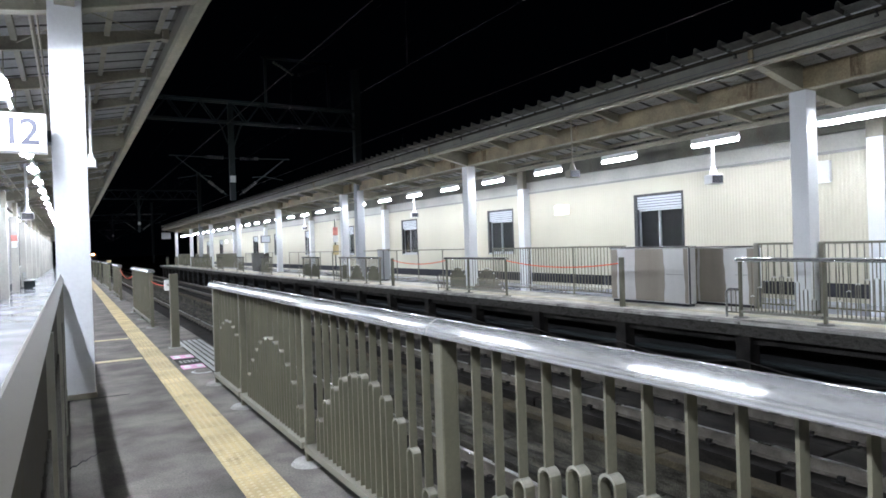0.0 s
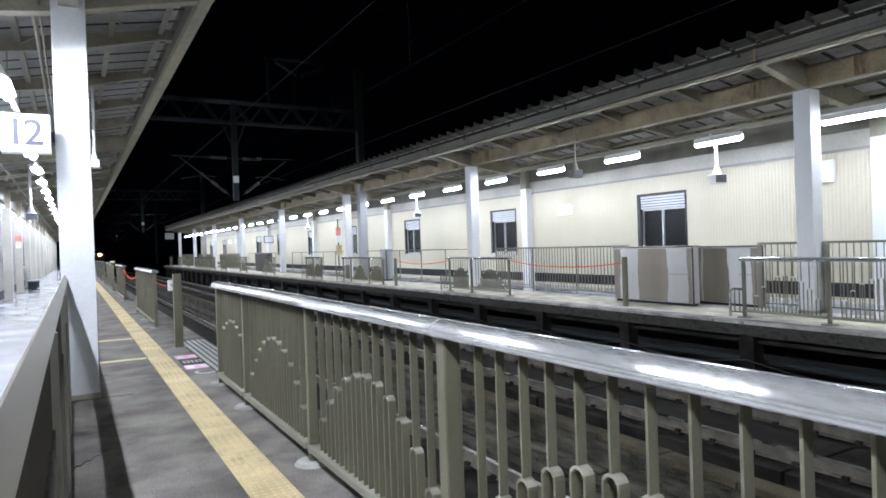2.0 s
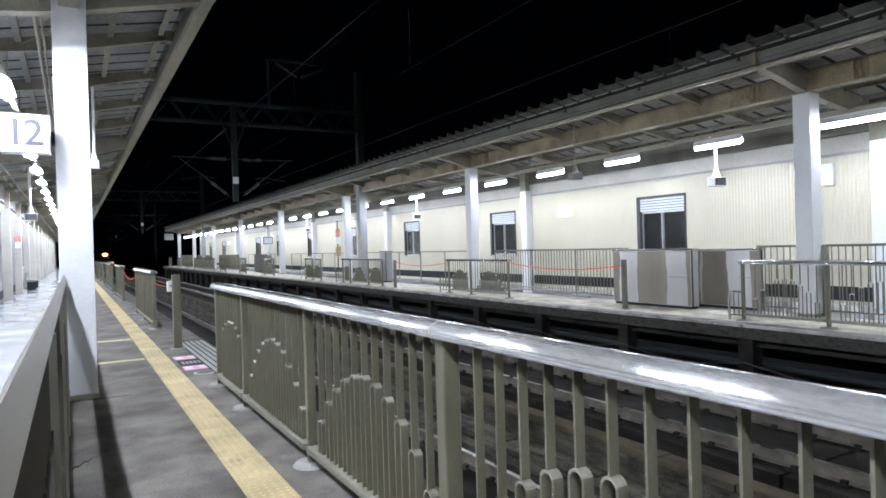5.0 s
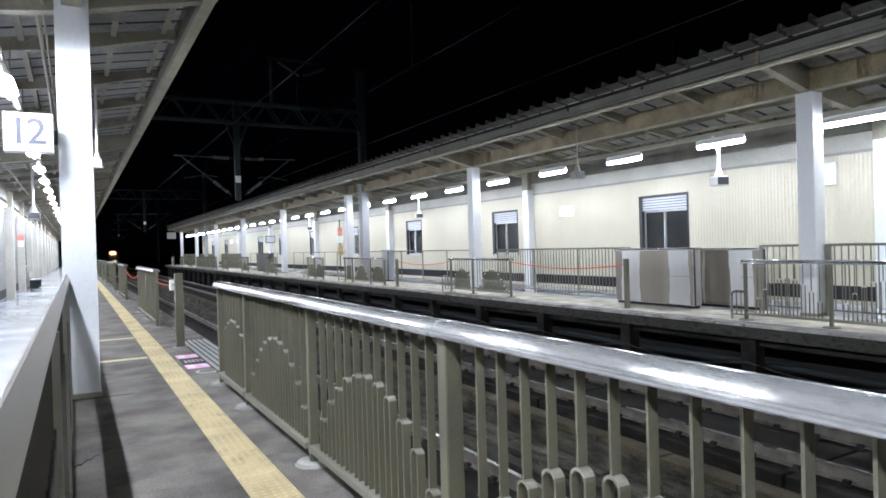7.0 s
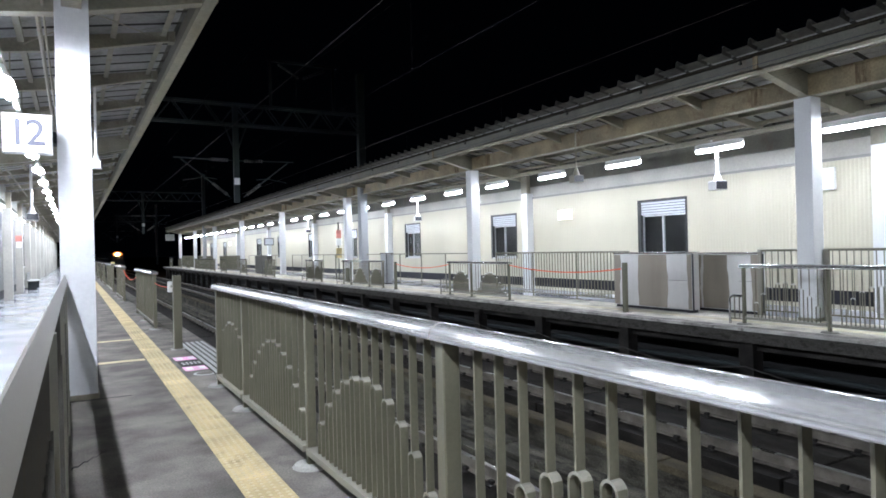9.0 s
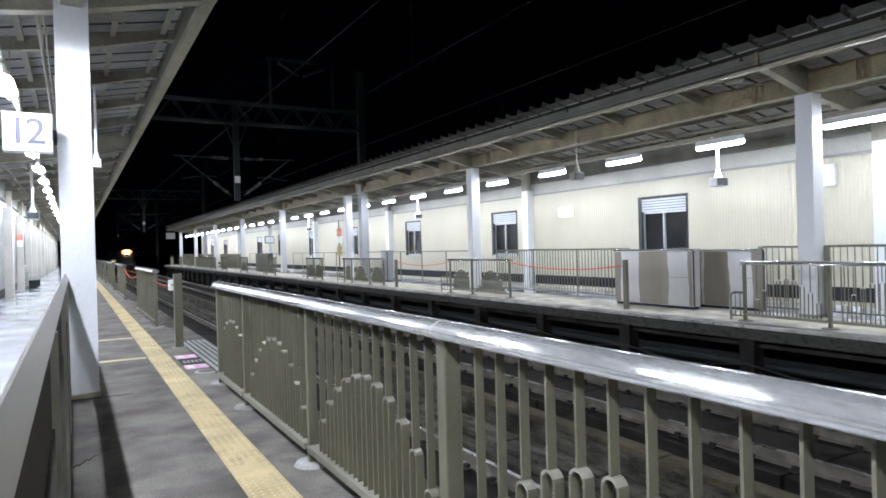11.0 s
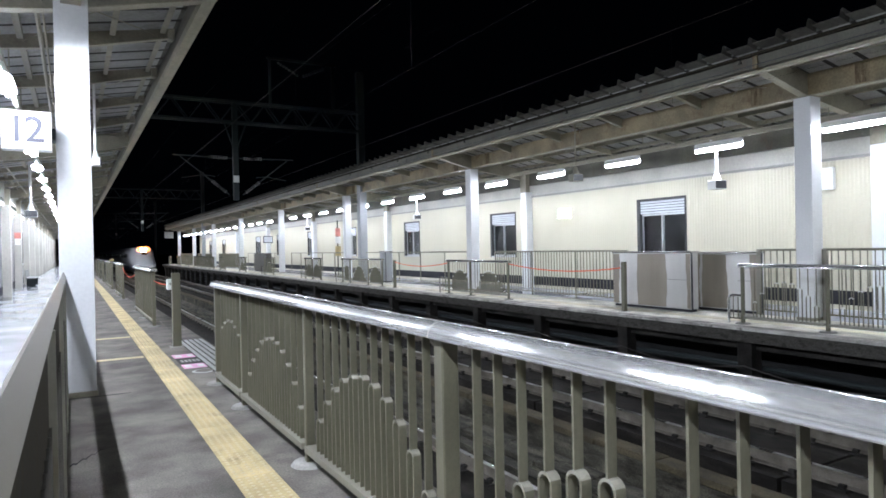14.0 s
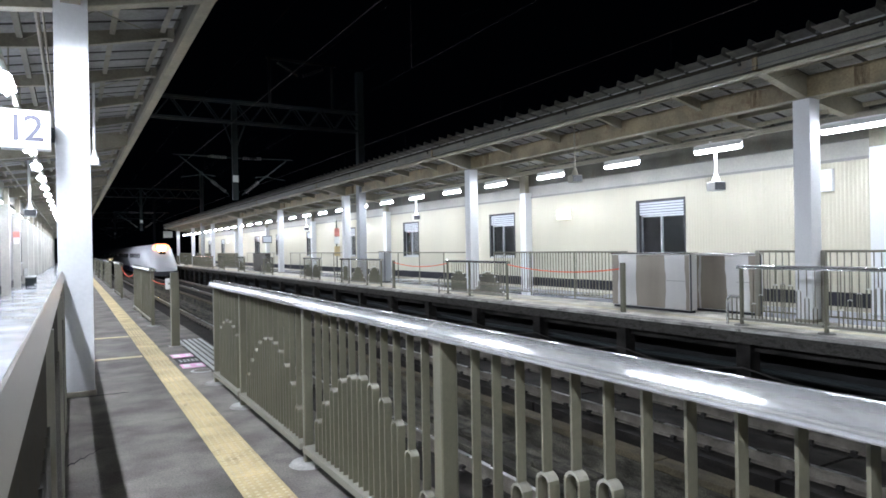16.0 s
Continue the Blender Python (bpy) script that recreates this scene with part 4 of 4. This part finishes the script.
part("sign_face", boxes((-0.205, 0.212, -0.056, -0.0505, -0.188, 0.198)), "signface", sign)
digits = bpy.data.curves.new("number", "FONT")
digits.body, digits.size, digits.align_x, digits.align_y, digits.extrude = "12", 0.385, "CENTER", "CENTER", 0.001
digits.offset = 0.004
digits.space_character = 0.82
digits.materials.append(M["ink"])
txt = new("number", digits)
txt.parent, txt.location, txt.rotation_euler = sign, (0, -0.058, 0), (radians(90), 0, 0)
part("sign_bracket", boxes((0.19, 0.264, 0.095, 0.36, -0.06, 0.06)), "mast", sign)


def speaker(x, y, z, top, mat="plastic", turn=-12, size=1.0):
    t = thing("hanging_speaker", "white box loudspeaker hung on a pole below the canopy", "speaker", "hanging speakers", at=(x, y, z))
    t.scale = (size, size, size)
    part("pole", rod(bmesh.new(), (0, 0, 0.13), (0, 0, (top - z) / size), 0.035 if mat == "plastic" else 0.02, 10), mat, t, smooth=True)
    if top < 4.0:
        h = (top - z) / size
        part("hanger_arm", boxes((-0.19, 0.03, -0.025, 0.025, h, h + 0.03)), mat, t)
    cone = bmesh.new()
    bmesh.ops.create_cone(cone, cap_ends=True, segments=12, radius1=0.10, radius2=0.04, depth=0.2, matrix=Matrix.Translation((0, 0, 0.2)))
    part("bracket", cone, mat, t, smooth=True)
    cab = rounded(-0.16, 0.16, -0.13, 0.13, -0.11, 0.10, 0.02)
    bmesh.ops.rotate(cab, verts=cab.verts, matrix=Matrix.Rotation(radians(turn), 3, "Z"))
    part("cabinet", cab, mat, t)
    gr = boxes((-0.145, 0.145, -0.137, -0.128, -0.095, 0.085))
    for k in range(4):
        box(gr, -0.145, 0.145, -0.144, -0.137, -0.085 + 0.045 * k, -0.065 + 0.045 * k)
    bmesh.ops.rotate(gr, verts=gr.verts, matrix=Matrix.Rotation(radians(turn), 3, "Z"))
    part("grille", gr, "darkplastic", t)
    return t


speaker(13.5, 10.17, 2.95, 3.985, size=1.05)
speaker(13.5, 25.77, 2.96, 3.985)
speaker(13.5, 41.4, 2.96, 3.985)
speaker(12.1, 13.6, 3.42, 4.99, "rafter")
speaker(-1.15, 25.0, 2.96, 4.68, turn=8, size=1.15)
speaker(0.42, 14.0, 3.36, 4.97, "plastic", 80, 0.7)
for y in (17.4, 69.5, 73.0):
    t = thing("wall_lamp", "lit white box lamp on the cream wall", "wall lamp", "wall lamps", at=(sx(FAR, WALL) - 0.08, y, 2.62))
    part("lamp_body", rounded(-0.06, 0.075, -0.30, 0.30, -0.13, 0.20, 0.02), "walllamp", t)
t = thing("wall_panel", "plain white panel box on the wall beside a column", "panel box", at=(sx(FAR, WALL), 8.45, 2.95))
part("box_body", rounded(-0.10, -0.002, -0.25, 0.25, -0.24, 0.26, 0.012), "plastic", t)
t = thing("clock", "square clock box with dark case hung under the canopy", "clock", at=(14.2, 54.0, 2.5))
part("clock_body", rounded(-0.4, 0.4, -0.08, 0.08, -0.3, 0.3, 0.03), "frame", t)
part("clock_face", boxes((-0.34, 0.34, -0.086, -0.081, -0.24, 0.24)), "slat", t)
part("clock_pole", rod(bmesh.new(), (0, 0, 0.3), (0, 0, 2.05), 0.02, 8), "rafter", t)
t = thing("safety_board", "red and white safety board on a column", "board", at=(12.9, 34.2, 0))
part("red_board", rounded(-0.14, 0.14, -0.02, 0.02, 2.3, 2.75, 0.005, 1), "faded", t)
part("white_board", rounded(-0.15, 0.15, -0.02, 0.02, 1.9, 2.28, 0.005, 1), "plastic", t)
part("yellow_case", rounded(-0.15, 0.15, -0.08, 0.08, 1.2, 1.75, 0.02, 2), "yellow", t)
part("board_pole", rod(bmesh.new(), (0, 0.06, 0), (0, 0.06, 3.2), 0.03, 8), "mast", t)
t = thing("end_sign", "grey box sign at the end of the opposite platform", "sign", at=(10.9, 94.6, 4.0))
part("sign_box", rounded(0.0, 1.1, -0.1, 0.1, -0.45, 0.4, 0.02), "trim", t)
part("sign_hanger", boxes((0.4, 0.45, -0.03, 0.03, 0.4, 1.0)), "rafter", t)
t = thing("red_poster", "small red poster on a near building pilaster", "poster", at=(sx(NEAR, WALL) + 0.15, 36.345, 2.4))
part("sheet", boxes((-0.13, 0.13, -0.180, -0.165, 0.0, 0.28)), "faded", t)
part("lower_sheet", boxes((-0.11, 0.11, -0.180, -0.165, -0.30, -0.004)), "plastic", t, "white lower sheet")
t = thing("bench", "dark platform bench against the near wall", "bench", at=(sx(NEAR, WALL) + 0.5, 40.5, 0))
part("seat", rounded(-0.22, 0.22, -1.4, 1.4, 0.40, 0.45, 0.015), "trim", t)
part("backrest", rounded(-0.26, -0.22, -1.4, 1.4, 0.5, 0.85, 0.015), "trim", t)
for y in (-1.2, 1.2):
    part("leg", boxes((-0.2, 0.2, y - 0.03, y + 0.03, 0, 0.4)), "mast", t)


t = thing("warning_plate", "small yellow warning plate on a far fence post", "plate", at=(XN, 32.1, 1.27))
part("plate", rounded(-0.09, 0.09, -0.03, 0.03, 0.0, 0.10, 0.01, 1), "yellow", t)


# ---- overhead line ----
def lattice(t, y, x0, x1, z0, z1, panel, w=0.35):
    for dy in (-w / 2, w / 2):
        for z in (z0, z1):
            part("chord", boxes((x0, x1, y + dy - 0.05, y + dy + 0.05, z - 0.05, z + 0.05)), "mast", t)
        n = int((x1 - x0) / panel)
        for k in range(n):
            a, b = x0 + k * panel, x0 + (k + 1) * panel
            m = (a + b) / 2
            part("diagonal", rod(rod(bmesh.new(), (a, y + dy, z0), (m, y + dy, z1), 0.03, 6), (m, y + dy, z1), (b, y + dy, z0), 0.03, 6), "mast", t)


def insulator(t, a, b):
    a, b = Vector(a), Vector(b)
    bm = rod(bmesh.new(), a, b, 0.03, 6)
    for k in range(8):
        p = a.lerp(b, (k + 0.5) / 8)
        q = (b - a).normalized() * 0.02
        rod(bm, p - q, p + q, 0.075, 8)
    part("insulator", bm, "ceramic", t)


def gantry(y, dropper=True, rack=False):
    t = thing("catenary_gantry", "steel lattice gantry that carries the overhead wires", "gantry", "overhead line gantries")
    for x in (-3.6, 12.62):
        part("mast", rounded(x - 0.17, x + 0.17, y - 0.17, y + 0.17, BED_Z if x < 0 else 0, 10.4, 0.02, 1), "mast", t)
    if y < FAR_END:
        part("mast_sleeve", rounded(12.43, 12.81, y - 0.19, y + 0.19, 0, 4.95, 0.01, 1), "sleeve", t, "grey painted mast foot through the canopy")
    lattice(t, y, -3.6, 12.62, 7.42, 8.34, 1.35)
    if dropper:
        part("drop_post", boxes((6.38, 6.62, y - 0.09, y + 0.09, 3.9, 8.4)), "mast", t)
        part("drop_brace", rod(rod(bmesh.new(), (6.0, y, 7.42), (6.45, y, 6.2), 0.035), (7.0, y, 7.42), (6.55, y, 6.2), 0.035), "mast", t)
        part("number_plate", boxes((6.38, 6.62, y - 0.105, y - 0.092, 4.70, 5.0)), "plastic", t, "small blank white plate")
        for s, c in ((-1, TRACKS[0]), (1, TRACKS[1])):
            part("top_tube", rod(bmesh.new(), (6.5, y, 5.80), (6.5 + s * 2.65, y, 5.84), 0.028), "mast", t)
            insulator(t, (6.5 + s * 0.35, y, 5.805), (6.5 + s * 1.2, y, 5.82))
            part("brace_tube", rod(bmesh.new(), (6.5 + s * 0.3, y, 4.15), (6.5 + s * 2.35, y, 5.78), 0.028), "mast", t)
            insulator(t, (6.5 + s * 0.42, y, 4.25), (6.5 + s * 1.05, y, 4.75))
            part("steady_arm", rod(rod(bmesh.new(), (6.5 + s * 1.5, y, 5.02), (6.5 + s * 0.9, y, 4.95), 0.02), (6.5 + s * 1.45, y, 5.0), (6.5 + s * 2.3, y, 4.85), 0.016), "mast", t)
    if rack:
        for x in (8.14, 11.2):
            part("rack_post", boxes((x - 0.05, x + 0.05, y - 0.05, y + 0.05, 8.34, 10.6)), "mast", t)
        part("rack_bar", boxes((8.0, 11.4, y - 0.05, y + 0.05, 10.5, 10.6)), "mast", t)
        insulator(t, (8.5, y, 10.4), (9.5, y, 9.85))
        insulator(t, (9.7, y, 9.85), (10.8, y, 10.35))


gantry(30.0, rack=True)
gantry(75.0)
gantry(122.0)
wires = thing("overhead_wires", "thin overhead catenary and contact wires above the tracks", "wires")
for c in TRACKS:
    for z, r, dx in ((5.17, 0.007, 0), (3.95, 0.001, 0.0)):
        part("wire", chain([(c + dx + 0.12 * math.sin(y / 47), y, z) for y in np.arange(BACK, 300, 15.0)], r, 5), "wire", wires)
    drop = bmesh.new()
    for y in np.arange(2.5, 150, 5.0):
        rod(drop, (c, y, 3.95), (c, y, 5.17), 0.0015, 4)
    tagged(part("dropper", drop, "wire", wires), kind="stuff")
for x, z in ((8.3, 9.2), (11.0, 9.4), (12.4, 10.2), (5.2, 8.5)):
    part("wire", chain([(x, y, z - 0.5 * (1 - ((y - 7.5) / 22.5) ** 2) if y < 30 else z) for y in np.arange(BACK, 300, 7.5)], 0.0025, 5), "wire", wires)


# ---- train ----
def loft(rings):
    bm = bmesh.new()
    vs = [[bm.verts.new(p) for p in ring] for ring in rings]
    n = len(vs[0])
    for a, b in zip(vs, vs[1:]):
        for k in range(n):
            bm.faces.new((a[k], a[(k + 1) % n], b[(k + 1) % n], b[k]))
    bm.faces.new(vs[0][::-1])
    bm.faces.new(vs[-1])
    bmesh.ops.recalc_face_normals(bm, faces=bm.faces)
    return bm


def hull(y, w, z0, z1, n=28, power=3.2):
    """A rounded cross-section of a carriage."""
    out = []
    for k in range(n):
        a = 2 * math.pi * k / n
        c, s = math.cos(a), math.sin(a)
        out.append((w * math.copysign(abs(c) ** (2 / power), c), y, (z0 + z1) / 2 + (z1 - z0) / 2 * math.copysign(abs(s) ** (2 / power), s)))
    return out


train = thing("train", "white high speed train with a wedge nose and lit headlights", "train", at=(TRACKS[1], 320, RAIL_Z))
# nose: a wedge, broad at its foot and narrow at its crown, at full section within seven metres
def wedge(y, w, z0, z1, lean, n=32, power=3.0):
    out = []
    for x, yy, z in hull(y, w, z0, z1, n, power):
        h = max((z - z0) / (z1 - z0), 0.0)
        out.append((x * (1 - lean * h ** 1.6), yy, z))
    return out


def crown(u):
    return 1.15 + 2.60 * (1 - (1 - u) ** 2.2) ** 0.85


nose = []
for u in (0.0, 0.015, 0.05, 0.1, 0.17, 0.26, 0.38, 0.52, 0.68, 0.84, 1.0):
    w = 1.69 * (0.80 + 0.20 * (1 - (1 - u) ** 2.6) ** 0.55)
    nose.append(wedge(7.0 * u, w, 0.72, crown(u), 0.60 * (1 - u) ** 0.7, power=2.5 + 0.8 * u))
part("nose", loft(nose), "carwhite", train, "rounded white nose", smooth=True)
skirt = []
for u in (0.0, 0.05, 0.15, 0.35, 0.6, 1.0):
    skirt.append(hull(7.0 * u + 0.12, 1.62 * (0.80 + 0.20 * (1 - (1 - u) ** 2.6) ** 0.55), 0.22, 0.85, power=4))
part("skirt", loft(skirt), "darkplastic", train, "dark lower skirt", smooth=True)
wind = []
for u in (0.0, 0.25, 0.5, 0.75, 1.0):
    y = 1.9 + 1.3 * u
    wind.append([(0.72 * math.cos(a) * (0.75 + 0.25 * u), y, crown(y / 7.0) - 0.30 + 0.33 * math.sin(a)) for a in np.linspace(0, 2 * math.pi, 16, endpoint=False)])
part("windscreen", loft(wind), "carglass", train, "dark curved windscreen", smooth=True)
for s in (-1, 1):
    # oversize glowing shell imitates the orange halo round each train lamp
    lampm = bmesh.new()
    bmesh.ops.create_uvsphere(lampm, u_segments=16, v_segments=8, radius=0.46)
    bmesh.ops.scale(lampm, vec=(1.5, 0.6, 1.0), verts=lampm.verts)
    head = part("headlight", lampm, "headlight", train, "oversize orange shell for the halo round the bulb", at=(s * 0.24, 3.40, 3.34), smooth=True)
    core = bmesh.new()
    bmesh.ops.create_uvsphere(core, u_segments=12, v_segments=8, radius=0.25)
    part("headlight_bulb", core, "headcore", head, "bright warm bulb", at=(0, -0.10, 0), smooth=True)
for k in range(5):
    y0 = 7.0 if k == 0 else 26.0 * k - 0.5
    y1 = 26.0 * (k + 1) - 1.2
    car = part("car_body", loft([hull(y0, 1.69, 0.72, 3.74, power=3.3), hull(y1, 1.69, 0.72, 3.74, power=3.3)]), "carwhite", train, "white carriage body", smooth=True)
    part("lower_body", loft([hull(y0, 1.60, 0.22, 0.9, power=5), hull(y1, 1.60, 0.22, 0.9, power=5)]), "carblue", train, "dark carriage skirt", smooth=True)
    y = y0 + 2.5
    while y < y1 - 2:
        for s in (-1, 1):
            part("car_window", boxes((s * 1.685 - 0.012, s * 1.685 + 0.012, y, y + 1.2, 2.15, 2.72)), "carglass", car)
        y += 1.9
    if k:
        part("gangway", boxes((-1.2, 1.2, y0 - 0.8, y0 + 0.1, 0.9, 3.3)), "darkplastic", train, "dark gangway bellows")


def motions():
    """The train rolls in and brakes gently; its nose lies 3.6 m ahead of the headlights."""
    rows = []
    for k in range(33):
        t = k * 0.5
        y = 316.5 - 19.0 * t + 0.262 * t * t
        rows.append((t, pose(TRACKS[1], y - 3.6, RAIL_Z)))
    walk(train, rows)


motions()
